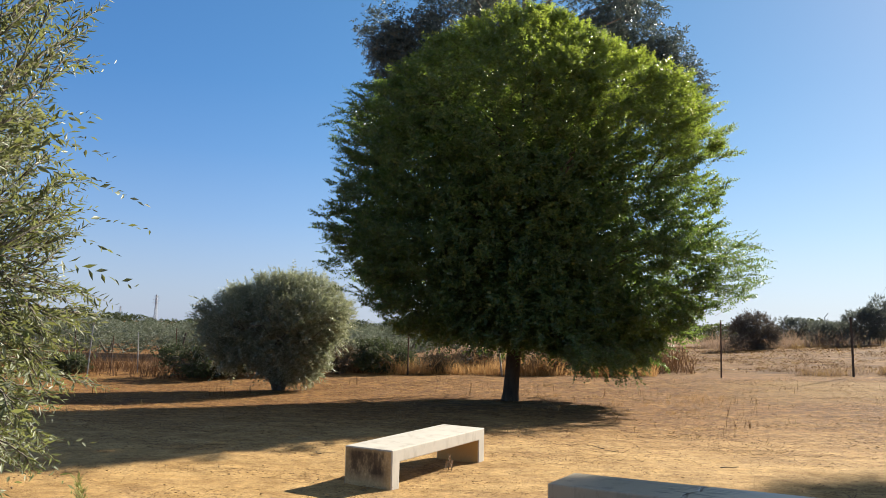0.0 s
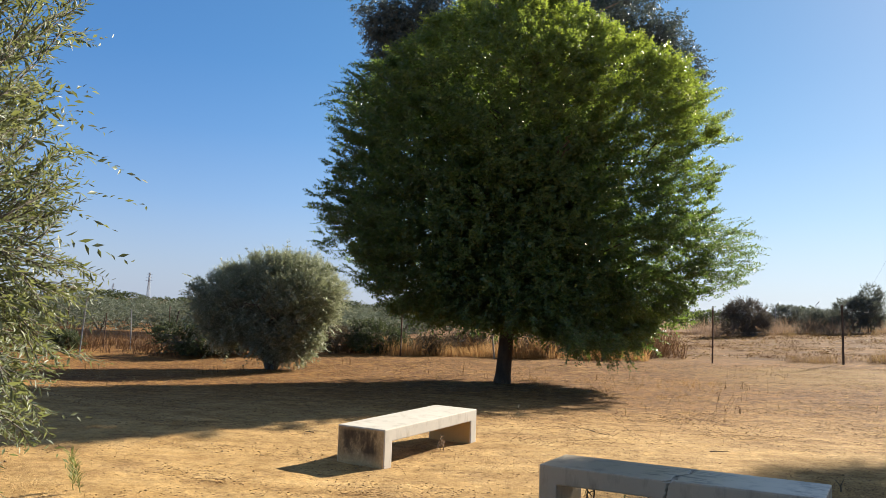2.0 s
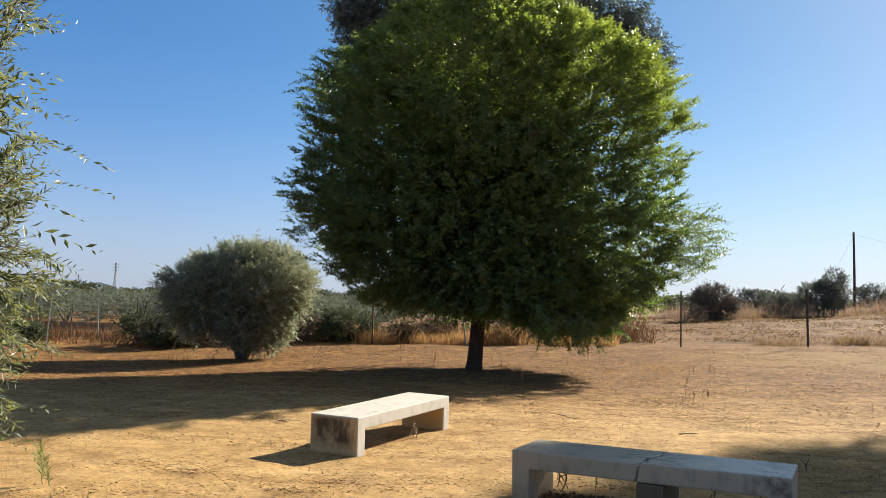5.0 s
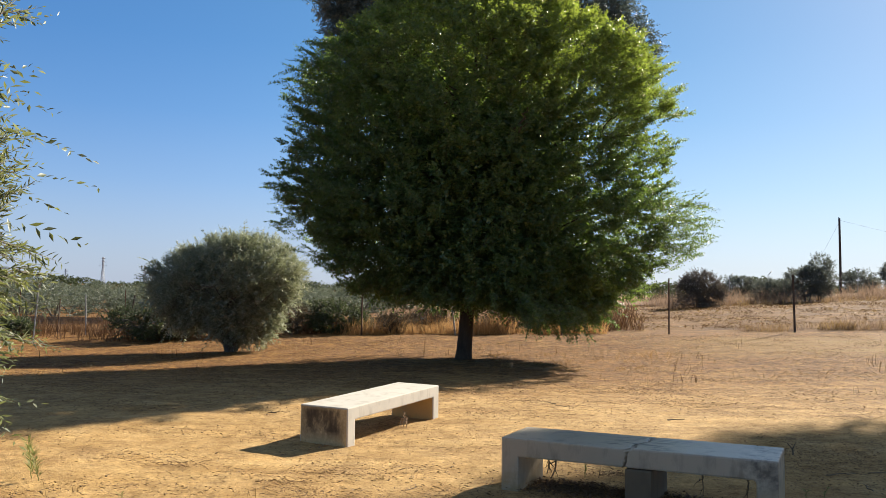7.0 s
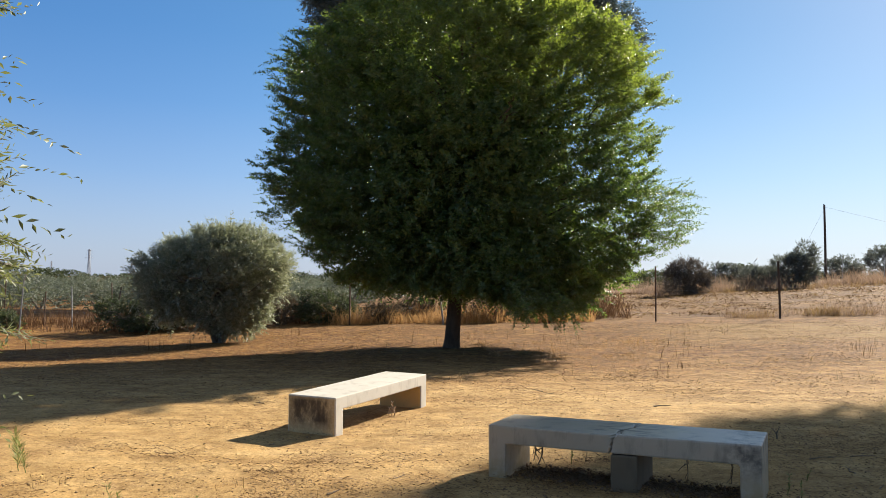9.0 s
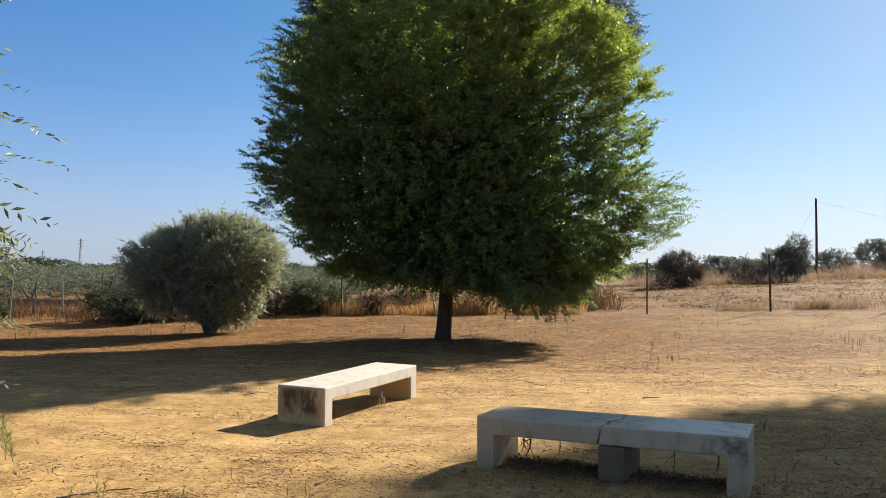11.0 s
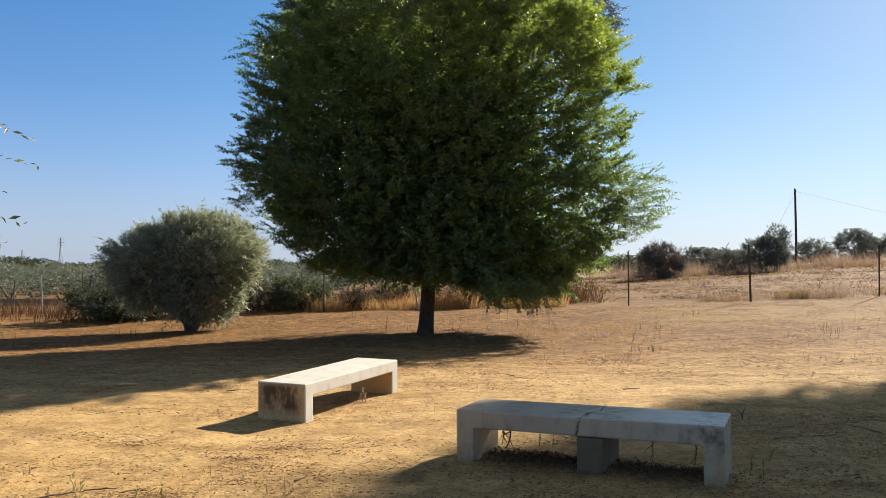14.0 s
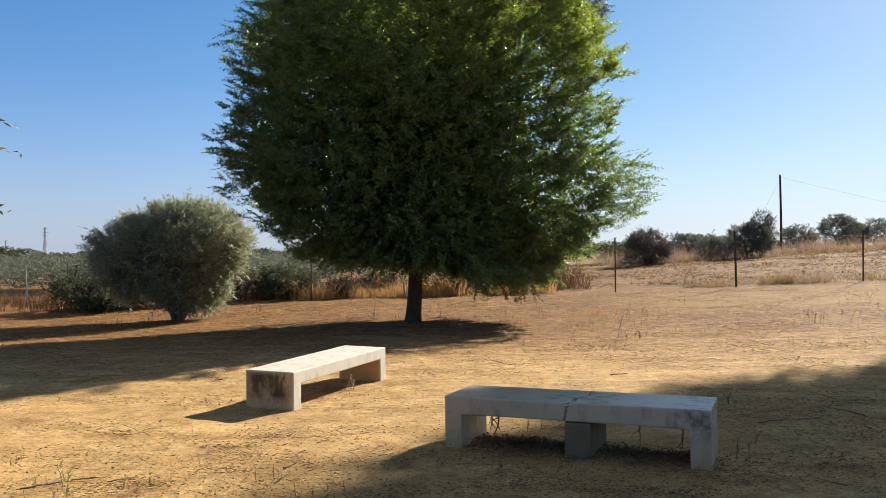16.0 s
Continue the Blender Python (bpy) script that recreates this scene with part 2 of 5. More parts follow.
SOIL = ground_material()
PALE_CONCRETE = concrete_material("pale_concrete", (0.56, 0.505, 0.415), (0.25, 0.20, 0.14), 0.5)
STAINED_CONCRETE = mouldy_end_material()
# Inner leg face: light bounced off the sand is put into its ochre.
BOUNCE_LIT_CONCRETE = concrete_material("bounce_lit_concrete", (0.60, 0.37, 0.13), (0.30, 0.18, 0.07), 0.4)
GREY_CONCRETE = concrete_material("grey_concrete", (0.50, 0.405, 0.285), (0.15, 0.11, 0.07), 0.6)


def weathered(m):
    """Dark mould at one end of the cracked bench and dirt streaks on its seat near the crack."""
    nt = m.node_tree
    b = nt.nodes["Principled BSDF"]
    col = b.inputs["Base Color"].links[0].from_socket
    tc = nt.nodes.new("ShaderNodeTexCoord")
    sep = nt.nodes.new("ShaderNodeSeparateXYZ")
    nt.links.new(tc.outputs["Object"], sep.inputs[0])
    half = nt.nodes.new("ShaderNodeMath")
    half.operation = "MULTIPLY"
    half.inputs[1].default_value = 0.4
    nt.links.new(sep.outputs[0], half.inputs[0])
    mp = nt.nodes.new("ShaderNodeMapping")
    mp.inputs["Scale"].default_value = (3.0, 20.0, 1.0)
    nt.links.new(tc.outputs["Object"], mp.inputs[0])
    mould = mixed(nt, 1.0, ramp(nt, noise_of(nt, tc.outputs["Object"], 7.0, 6.0, 0.7), [(0.44, (0, 0, 0)), (0.62, (0.85, 0.85, 0.85))]), ramp(nt, half.outputs[0], [(0.70, (0, 0, 0)), (0.78, (1, 1, 1))]), "MULTIPLY")
    col = mixed(nt, mixed(nt, 1.0, mould, ramp(nt, sep.outputs[2], [(0.12, (0, 0, 0)), (0.26, (1, 1, 1))]), "MULTIPLY"), col, (0.07, 0.055, 0.04))
    streaks = mixed(nt, 1.0, ramp(nt, noise_of(nt, mp.outputs[0], 1.6, 5.0, 0.6), [(0.52, (0, 0, 0)), (0.60, (0.8, 0.8, 0.8))]), ramp(nt, half.outputs[0], [(0.30, (0, 0, 0)), (0.36, (1, 1, 1)), (0.52, (1, 1, 1)), (0.58, (0, 0, 0))]), "MULTIPLY")
    col = mixed(nt, mixed(nt, 1.0, streaks, ramp(nt, sep.outputs[2], [(0.40, (0, 0, 0)), (0.425, (1, 1, 1))]), "MULTIPLY"), col, (0.10, 0.085, 0.07))
    # sand splashed up the legs by rain
    splash = mixed(nt, 1.0, ramp(nt, noise_of(nt, tc.outputs["Object"], 9.0, 5.0, 0.65), [(0.38, (0.1, 0.1, 0.1)), (0.60, (0.9, 0.9, 0.9))]), ramp(nt, sep.outputs[2], [(0.05, (1, 1, 1)), (0.27, (0, 0, 0))]), "MULTIPLY")
    col = mixed(nt, splash, col, (0.36, 0.25, 0.11))
    nt.links.new(col, b.inputs["Base Color"])


weathered(GREY_CONCRETE)
GREY_CONCRETE.node_tree.nodes["Principled BSDF"].inputs["Roughness"].default_value = 0.42
GREY_CONCRETE.node_tree.nodes["Principled BSDF"].inputs["Specular IOR Level"].default_value = 0.85
BLOCK = concrete_material("grey_block", (0.165, 0.120, 0.070), (0.09, 0.070, 0.045), 0.7)
ELM_BARK = plain_material("elm_bark", (0.034, 0.022, 0.013), (0.115, 0.075, 0.044), 9.0, 0.9, 0.9, 0.03, (1, 1, 0.25))
OLIVE_BARK = plain_material("olive_bark", (0.07, 0.06, 0.045), (0.20, 0.17, 0.13), 9.0, 0.9, 0.8, 0.02, (1, 1, 0.3))
PALE_BARK = plain_material("eucalyptus_bark", (0.22, 0.17, 0.13), (0.42, 0.36, 0.29), 3.0, 0.8, 0.3, 0.02, (1, 1, 0.2))
WOOD_POST = plain_material("weathered_wood", (0.035, 0.024, 0.016), (0.11, 0.08, 0.055), 12.0, 0.85, 0.5, 0.01, (1, 1, 0.1))
RUST = plain_material("rusty_iron", (0.045, 0.025, 0.015), (0.13, 0.07, 0.04), 14.0, 0.8, 0.3, 0.005)
STEEL = plain_material("galvanised_steel", (0.20, 0.20, 0.20), (0.34, 0.34, 0.33), 14.0, 0.5, 0.1, 0.003, metal=0.6)
TWIG = plain_material("dry_twig", (0.10, 0.07, 0.045), (0.26, 0.19, 0.12), 20.0, 0.9, 0.3, 0.004)
CLOD = plain_material("pebbles_and_clods", (0.24, 0.150, 0.075), (0.36, 0.26, 0.15), 10.0, 0.95, 0.5, 0.01)

# Pale blue-grey that puts distance haze into the steel's colour.
HAZED_STEEL = plain_material("hazed_grey_steel", (0.30, 0.33, 0.38), (0.40, 0.43, 0.48), 0.5, 0.6, 0.05, 0.01)
ELM_LEAF = leaf_material("elm_leaf", [(0.0, (0.040, 0.080, 0.034)), (0.5, (0.068, 0.128, 0.048)), (0.85, (0.125, 0.195, 0.062)), (1.0, (0.30, 0.32, 0.12))], (0.36, 0.53, 0.06), 0.42, 0.34, 0.6, 0.55)


def sunlit_top_tint(m):
    """Sunlit yellow-green painted into leaves towards the crown's top right, in drifts."""
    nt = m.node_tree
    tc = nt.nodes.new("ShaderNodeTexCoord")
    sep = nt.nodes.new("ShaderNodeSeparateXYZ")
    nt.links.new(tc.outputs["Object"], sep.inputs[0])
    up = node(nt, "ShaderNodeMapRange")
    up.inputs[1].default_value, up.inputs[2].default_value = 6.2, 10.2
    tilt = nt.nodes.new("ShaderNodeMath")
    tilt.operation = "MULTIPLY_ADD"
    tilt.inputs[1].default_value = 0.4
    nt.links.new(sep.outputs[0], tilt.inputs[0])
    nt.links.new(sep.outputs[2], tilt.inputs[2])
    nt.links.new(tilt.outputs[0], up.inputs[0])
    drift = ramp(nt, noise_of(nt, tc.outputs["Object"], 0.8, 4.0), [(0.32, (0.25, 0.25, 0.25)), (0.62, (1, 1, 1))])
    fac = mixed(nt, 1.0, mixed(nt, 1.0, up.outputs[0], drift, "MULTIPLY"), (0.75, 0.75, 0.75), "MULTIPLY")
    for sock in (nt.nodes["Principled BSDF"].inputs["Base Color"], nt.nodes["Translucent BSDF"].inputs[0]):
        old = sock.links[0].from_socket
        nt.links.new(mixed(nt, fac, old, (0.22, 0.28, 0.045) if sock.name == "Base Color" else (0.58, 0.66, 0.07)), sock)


sunlit_top_tint(ELM_LEAF)
OLIVE_LEAF = leaf_material("olive_leaf", [(0.0, (0.085, 0.110, 0.045)), (0.5, (0.14, 0.17, 0.075)), (0.8, (0.24, 0.27, 0.15)), (1.0, (0.36, 0.39, 0.28))], (0.46, 0.48, 0.12), 0.34, 0.46, 0.38)
GREY_OLIVE_LEAF = leaf_material("grey_olive_leaf", [(0.0, (0.13, 0.155, 0.10)), (0.5, (0.27, 0.30, 0.21)), (1.0, (0.54, 0.56, 0.46))], (0.46, 0.48, 0.20), 0.36, 0.45)
GROVE_LEAF = leaf_material("grove_olive_leaf", [(0.0, (0.052, 0.068, 0.050)), (0.5, (0.12, 0.142, 0.104)), (1.0, (0.29, 0.32, 0.25))], (0.28, 0.31, 0.16), 0.26, 0.6, 0.3)
GUM_LEAF = leaf_material("eucalyptus_leaf", [(0.0, (0.062, 0.095, 0.105)), (0.6, (0.105, 0.150, 0.150)), (1.0, (0.22, 0.25, 0.21))], (0.16, 0.20, 0.14), 0.24, 0.45, 0.45)
SHRUB_LEAF = leaf_material("dark_shrub_leaf", [(0.0, (0.045, 0.062, 0.030)), (0.7, (0.080, 0.105, 0.050)), (1.0, (0.14, 0.15, 0.08))], (0.14, 0.17, 0.05), 0.22, 0.7, 0.2)
BRAMBLE_LEAF = leaf_material("dry_bramble_leaf", [(0.0, (0.075, 0.060, 0.04)), (0.6, (0.13, 0.105, 0.07)), (1.0, (0.20, 0.15, 0.09))], (0.12, 0.09, 0.04), 0.15, 0.8, 0.15)
# Greyed tones for crest shrubs and bramble: distance haze put into the colour.
HAZED_LEAF = leaf_material("hazed_shrub_leaf", [(0.0, (0.085, 0.10, 0.085)), (0.6, (0.15, 0.165, 0.145)), (1.0, (0.27, 0.28, 0.25))], (0.22, 0.24, 0.16), 0.3, 0.7, 0.3)
DRY_BRAMBLE = leaf_material("grey_brown_bramble_leaf", [(0.0, (0.095, 0.085, 0.075)), (0.6, (0.16, 0.14, 0.12)), (1.0, (0.26, 0.22, 0.18))], (0.18, 0.14, 0.09), 0.2, 0.8, 0.15)
PALE_WEED = leaf_material("pale_dry_weeds", [(0.0, (0.13, 0.080, 0.052)), (0.5, (0.25, 0.165, 0.115)), (1.0, (0.45, 0.33, 0.24))], (0.48, 0.33, 0.22), 0.4, 0.8, 0.15)
STRAW = leaf_material("dry_straw", [(0.0, (0.24, 0.14, 0.055)), (0.5, (0.38, 0.24, 0.10)), (1.0, (0.55, 0.40, 0.20))], (0.5, 0.32, 0.12), 0.3, 0.7, 0.2)
HUMUS_AND_SHADE = leaf_material("leaf_mould_and_shade", [(0.0, (0.13, 0.075, 0.040)), (0.7, (0.22, 0.135, 0.072)), (1.0, (0.34, 0.22, 0.13))], (0.12, 0.07, 0.03), 0.1, 0.85, 0.15)
RUSSET = leaf_material("russet_litter", [(0.0, (0.125, 0.058, 0.027)), (0.6, (0.22, 0.115, 0.054)), (1.0, (0.36, 0.23, 0.12))], (0.16, 0.08, 0.03), 0.1, 0.85, 0.15)
BROWN_GRASS = leaf_material("brown_dry_grass", [(0.0, (0.075, 0.036, 0.015)), (0.5, (0.155, 0.080, 0.031)), (1.0, (0.29, 0.17, 0.068))], (0.24, 0.12, 0.04), 0.2, 0.85, 0.1)
RED_STRAW = leaf_material("reddish_dry_weeds", [(0.0, (0.085, 0.042, 0.022)), (0.6, (0.16, 0.085, 0.042)), (1.0, (0.26, 0.15, 0.07))], (0.22, 0.11, 0.05), 0.2, 0.8, 0.15)
DEAD_LEAF = leaf_material("fallen_leaves", [(0.0, (0.120, 0.068, 0.034)), (0.7, (0.23, 0.138, 0.070)), (1.0, (0.38, 0.26, 0.15))], (0.2, 0.12, 0.05), 0.1, 0.8, 0.2)
ORANGE_GRASS = leaf_material("orange_dry_grass", [(0.0, (0.30, 0.16, 0.062)), (0.5, (0.48, 0.28, 0.12)), (1.0, (0.66, 0.44, 0.22))], (0.68, 0.38, 0.14), 0.42, 0.8, 0.15)
GREEN_WEED = leaf_material("green_weed_leaf", [(0.0, (0.17, 0.20, 0.06)), (1.0, (0.34, 0.35, 0.12))], (0.45, 0.45, 0.12), 0.4)
FRUIT = plain_material("green_olive_fruit", (0.10, 0.14, 0.04), (0.20, 0.24, 0.08), 20.0, 0.4, 0.1, 0.002)
RIPE = plain_material("ripe_olive_fruit", (0.02, 0.012, 0.015), (0.06, 0.03, 0.03), 20.0, 0.35, 0.1, 0.002)


# ---- building helpers ----
rng = np.random.default_rng(7)


def smooth(a, b, v):
    t = np.clip((np.asarray(v, float) - a) / (b - a), 0, 1)
    return t * t * (3 - 2 * t)


def land(x, y):
    """Height of the land: level near the benches, a low rise to the right behind the fence, a slight dip to the left."""
    x, y = np.asarray(x, float), np.asarray(y, float)
    rise = 0.067 * 3 * np.log1p(np.exp(np.clip((x + 1) / 3, -30, 15))) * (x < 44) + 0.067 * 45 * (x >= 44)
    rise = rise * smooth(4, 45, y) * (1 - smooth(64, 150, y))
    rise = rise - 2.4 * smooth(32, 105, y) * smooth(2, 26, -x)
    dip = 0.14 * smooth(10, 18, y) * (1 - smooth(23, 28, y)) * (1 - smooth(3, 8, x))
    return rise - dip - 0.22 * smooth(2, 12, -x) * smooth(8, 22, y) - 0.04 * np.exp(-((x + 1.8) ** 2 + (y - 8.8) ** 2) / 3)


def mesh_of(name, verts, faces, mat, smooth_shade=False):
    me = bpy.data.meshes.new(name)
    verts, faces = np.asarray(verts, np.float32), np.asarray(faces, np.int32)
    me.vertices.add(len(verts))
    me.vertices.foreach_set("co", verts.ravel())
    k = faces.shape[1]
    me.loops.add(faces.size)
    me.loops.foreach_set("vertex_index", faces.ravel())
    me.polygons.add(len(faces))
    me.polygons.foreach_set("loop_start", np.arange(len(faces), dtype=np.int32) * k)
    me.update(calc_edges=True)
    if smooth_shade:
        me.polygons.foreach_set("use_smooth", np.ones(len(faces), bool))
    me.materials.append(mat)
    return me


def under(ob, parent, label="", kind=""):
    ob.parent = parent
    return tagged(ob, label=label, kind=kind)


def part(name, bm, mat, parent, label=""):
    me = bpy.data.meshes.new(name)
    bm.to_mesh(me)
    bm.free()
    me.materials.append(mat)
    return under(new(name, me), parent, label)


def part_mesh(name, me, parent, label="", kind=""):
    return under(new(name, me), parent, label, kind)


def thing(name, where, label, category, group="", kind=""):
    ob = new(name)
    ob.empty_display_size = 0.2
    ob.location = where
    return tagged(ob, label, category, group, kind)


def unit(v):
    return v / np.maximum(np.linalg.norm(v, axis=-1, keepdims=True), 1e-9)


def leaf_quads(base, way, side, length, width, fold=0.25):
    """Pointed leaves: two faces each, folded a little along the rib."""
    n = len(base)
    way, side = unit(way), unit(side - way * (side * way).sum(-1, keepdims=True))
    up = np.cross(way, side)
    length, width = np.broadcast_to(length, n)[:, None], np.broadcast_to(width, n)[:, None]
    mid = base + way * length * 0.45
    v = np.stack([base, mid + side * width / 2 + up * width * fold, base + way * length, mid - side * width / 2 + up * width * fold], 1)
    f = np.arange(n * 4).reshape(n, 4)
    tri = np.concatenate([f[:, [0, 1, 2]], f[:, [0, 2, 3]]])
    return v.reshape(-1, 3), tri


def tube(points, radii, sides=7):
    """One tapered limb along a line of points."""
    p, r = np.asarray(points, float), np.asarray(radii, float)
    d = unit(np.gradient(p, axis=0))
    ref = np.array([1.0, 0.13, 0.07]) if abs(d[0, 2]) > 0.7 else np.array([0.1, 0.07, 1.0])
    a = unit(np.cross(d, ref))
    b = np.cross(d, a)
    ang = np.arange(sides) * 2 * np.pi / sides
    v = p[:, None] + r[:, None, None] * (a[:, None] * np.cos(ang)[None, :, None] + b[:, None] * np.sin(ang)[None, :, None])
    f = []
    for i in range(len(p) - 1):
        for j in range(sides):
            k = (j + 1) % sides
            f.append((i * sides + j, i * sides + k, (i + 1) * sides + k, (i + 1) * sides + j))
    return v.reshape(-1, 3), np.array(f)


def joined(pieces):
    vs, fs, n = [], [], 0
    for v, f in pieces:
        vs.append(v)
        fs.append(np.asarray(f) + n)
        n += len(v)
    return np.concatenate(vs), np.concatenate(fs)


def bent(a, b, sag, steps=7, wobble=0.0):
    a, b = np.asarray(a, float), np.asarray(b, float)
    t = np.linspace(0, 1, steps)[:, None]
    p = a + (b - a) * t
    p[:, 2] += sag * np.sin(np.pi * t[:, 0])
    if wobble:
        w = rng.normal(0, wobble, (steps, 3))
        w[0] = 0
        p += w * np.minimum(t * 3, 1)
    return p


def shoots(start, way, length, leaves, leaf_len, leaf_wid, spread=0.9, droop=0.0, flat=None, loose=0.33):
    """Leafy shoots: rows of leaves set in turn on both sides of a twig. Returns leaf arrays and the twigs' ends."""
    n = len(start)
    way = unit(way)
    ref = rng.normal(size=(n, 3)) * 0.5 + np.array([0, 0, 1.0]) if flat is None else flat
    side = unit(np.cross(way, ref))
    t = (np.arange(leaves) + 0.6) / leaves
    pos = start[:, None] + way[:, None] * (length[:, None] * t)[..., None]
    pos[..., 2] -= droop * (length[:, None] * t) ** 2
    sgn = np.where(np.arange(leaves) % 2 == 0, 1.0, -1.0)[None, :, None]
    lw = way[:, None] * (1 - 0.55 * spread) + side[:, None] * sgn * spread + rng.normal(0, loose, (n, leaves, 3))
    lw[..., 2] -= droop
    ls = np.cross(lw, np.cross(way, side)[:, None] + rng.normal(0, 1.0, (n, leaves, 3)))
    size = rng.uniform(0.7, 1.15, (n, leaves)) * (1.05 - 0.5 * t[None] ** 3)
    return leaf_quads(pos.reshape(-1, 3), lw.reshape(-1, 3), ls.reshape(-1, 3), (leaf_len * size).ravel(), (leaf_wid * size).ravel())


def twigs(start, way, length, radius, droop=0.0):
    """Thin three-sided twigs for many shoots at once."""
    n = len(start)
    way = unit(way)
    a = unit(np.cross(way, np.array([0.3, 0.2, 1.0])))
    b = np.cross(way, a)
    tip = start + way * length[:, None]
    tip[:, 2] -= droop * length ** 2
    ring = [start + radius * (a * math.cos(k) + b * math.sin(k)) for k in (0, 2.1, 4.2)]
    v = np.stack([*ring, tip], 1).reshape(-1, 3)
    i = np.arange(n)[:, None] * 4
    return v, np.concatenate([i + [0, 1, 3], i + [1, 2, 3], i + [2, 0, 3]])


def lumps(u, seed, amount):
    """Slow uneven swelling of a crown over directions u."""
    r = np.random.default_rng(seed)
    out = np.zeros(len(u))
    for k in range(9):
        w = r.normal(size=3) * (1.6 + 0.7 * k)
        out += np.sin(u @ w + r.uniform(0, 6.3)) / (1 + 0.45 * k)
    return 1 + amount * out / 2.2


def sprays(start, way, length, curve, side_shoots, leaves, leaf_len, leaf_wid, spread=0.9, loose=0.33, wide=0.65, twig=0.005, droop=0.1):
    """Leafy branch ends: a bowed twig with side shoots in one loose plane, each set with leaves. Returns leaves and wood."""
    n = len(start)
    way = unit(way)
    side = unit(np.cross(way, rng.normal(0, 0.6, (n, 3)) + np.array([0, 0, 1.0])))
    k = side_shoots + 1
    t = np.append(0.12 + 0.75 * np.arange(side_shoots) / side_shoots, 0.62)
    t = np.clip(t[None] + rng.normal(0, 0.04, (n, k)), 0.02, 0.95)
    run = length[:, None] * t
    pos = start[:, None] + way[:, None] * run[..., None]
    pos[..., 2] += curve[:, None] * run ** 2
    tang = np.repeat(way[:, None], k, 1)
    tang[..., 2] += 2 * curve[:, None] * run
    sgn = np.where(np.arange(k) % 2 == 0, 1.0, -1.0)
    sgn[-1] = 0.0
    d = tang + side[:, None] * (sgn * wide)[None, :, None] + rng.normal(0, 0.16, (n, k, 3))
    ln = length[:, None] * (0.50 * (1 - 0.55 * t)) * rng.uniform(0.65, 1.2, (n, k))
    ln[:, -1] = length * 0.42
    p, d, ln = pos.reshape(-1, 3), d.reshape(-1, 3), ln.ravel()
    green = shoots(p, d, ln, leaves, leaf_len, leaf_wid, spread, droop, loose=loose)
    # the bowed main twig, in four pieces
    cut = np.linspace(0, 0.85, 5)
    wood = [twigs(p, d, ln, twig * 0.5, droop)]
    for a, b in zip(cut[:-1], cut[1:]):
        q = [start + way * (length * c)[:, None] + np.array([0, 0, 1.0]) * (curve * (length * c) ** 2)[:, None] for c in (a, b)]
        wood.append(twigs(q[0], q[1] - q[0], np.linalg.norm(q[1] - q[0], axis=1) * 1.15, twig * (1.1 - 0.7 * a)))
    return green, joined(wood)


def bough_fan(tips, out, boughs, heart, rise, swell=(0.86, 1.03), dome=0.10, reach=1.0, inset=0.45, jitter=0.22):
    """Gathers branch ends into boughs that bulge and recede. Returns the shifted tips and their ways."""
    pick = rng.choice(len(tips), boughs, replace=False)
    far = np.stack([((tips - tips[i]) ** 2).sum(1) for i in pick], 1)
    near = far.argmin(1)
    gap = np.sqrt(far.min(1)) / reach
    s = rng.uniform(*swell, boughs)[near] - dome * np.minimum(gap, 1.3) ** 2
    axis = np.column_stack([heart[:, 0], heart[:, 1], tips[:, 2] * 0.8 + heart[:, 2] * 0.2])
    moved = axis + (tips - axis) * s[:, None]
    root = axis[pick] + (tips[pick] - axis[pick]) * inset
    way = unit(out) * 0.5 + unit(moved - root[near]) * 0.75 + np.array([0, 0, 1.0]) * rise[:, None] + rng.normal(0, jitter, tips.shape)
    return moved, unit(way), near


# ---- ground ----
def stretched(lo, hi, step, far, grow):
    mid = np.arange(lo, hi + step / 2, step)
    out, s, v = [], step, mid[-1]
    while v < far:
        s *= grow
        v += s
        out.append(v)
    left, s, v = [], step, mid[0]
    while v > -far:
        s *= grow
        v -= s
        left.append(v)
    return np.array(left[::-1] + list(mid) + out)


def build_ground():
    xs, ys = stretched(-12, 12, 0.11, 3200, 1.09), stretched(3.5, 27, 0.11, 3200, 1.09)
    gx, gy = np.meshgrid(xs, ys)
    z = land(gx, gy)
    flat = np.stack([gx.ravel(), gy.ravel()], 1)
    rough = np.array([noise.noise((x * 0.9, y * 0.9, 0.3)) * 0.018 + noise.noise((x * 3.7, y * 3.7, 2.0)) * 0.012 + noise.noise((x * 9, y * 9, 5.0)) * 0.008
                      if abs(x) < 60 and -30 < y < 90 else 0.0 for x, y in flat])
    v = np.column_stack([flat, z.ravel() + rough])
    w, h = len(xs), len(ys)
    i = (np.arange(h - 1)[:, None] * w + np.arange(w - 1)[None]).ravel()
    me = mesh_of("ground", v, np.stack([i, i + 1, i + w + 1, i + w], 1), SOIL, True)
    return tagged(new("ground", me), "sandy ochre soil with dry litter and straw", "ground", kind="structure")


build_ground()


# ---- benches ----
def slab(bm, lo, hi, bevel=0.012, cuts=0):
    made = bmesh.ops.create_cube(bm, size=1.0)["verts"]
    for v in made:
        v.co = Vector([lo[k] if v.co[k] < 0 else hi[k] for k in range(3)])
    edges = list({e for v in made for e in v.link_edges})
    bmesh.ops.bevel(bm, geom=edges, offset=bevel, segments=2, affect="EDGES", profile=0.6)
    return bm


def bench_pose(x, y, z, yaw, pitch):
    return Matrix.Translation((x, y, z)) @ Euler((0, -radians(pitch), radians(yaw))).to_matrix().to_4x4()


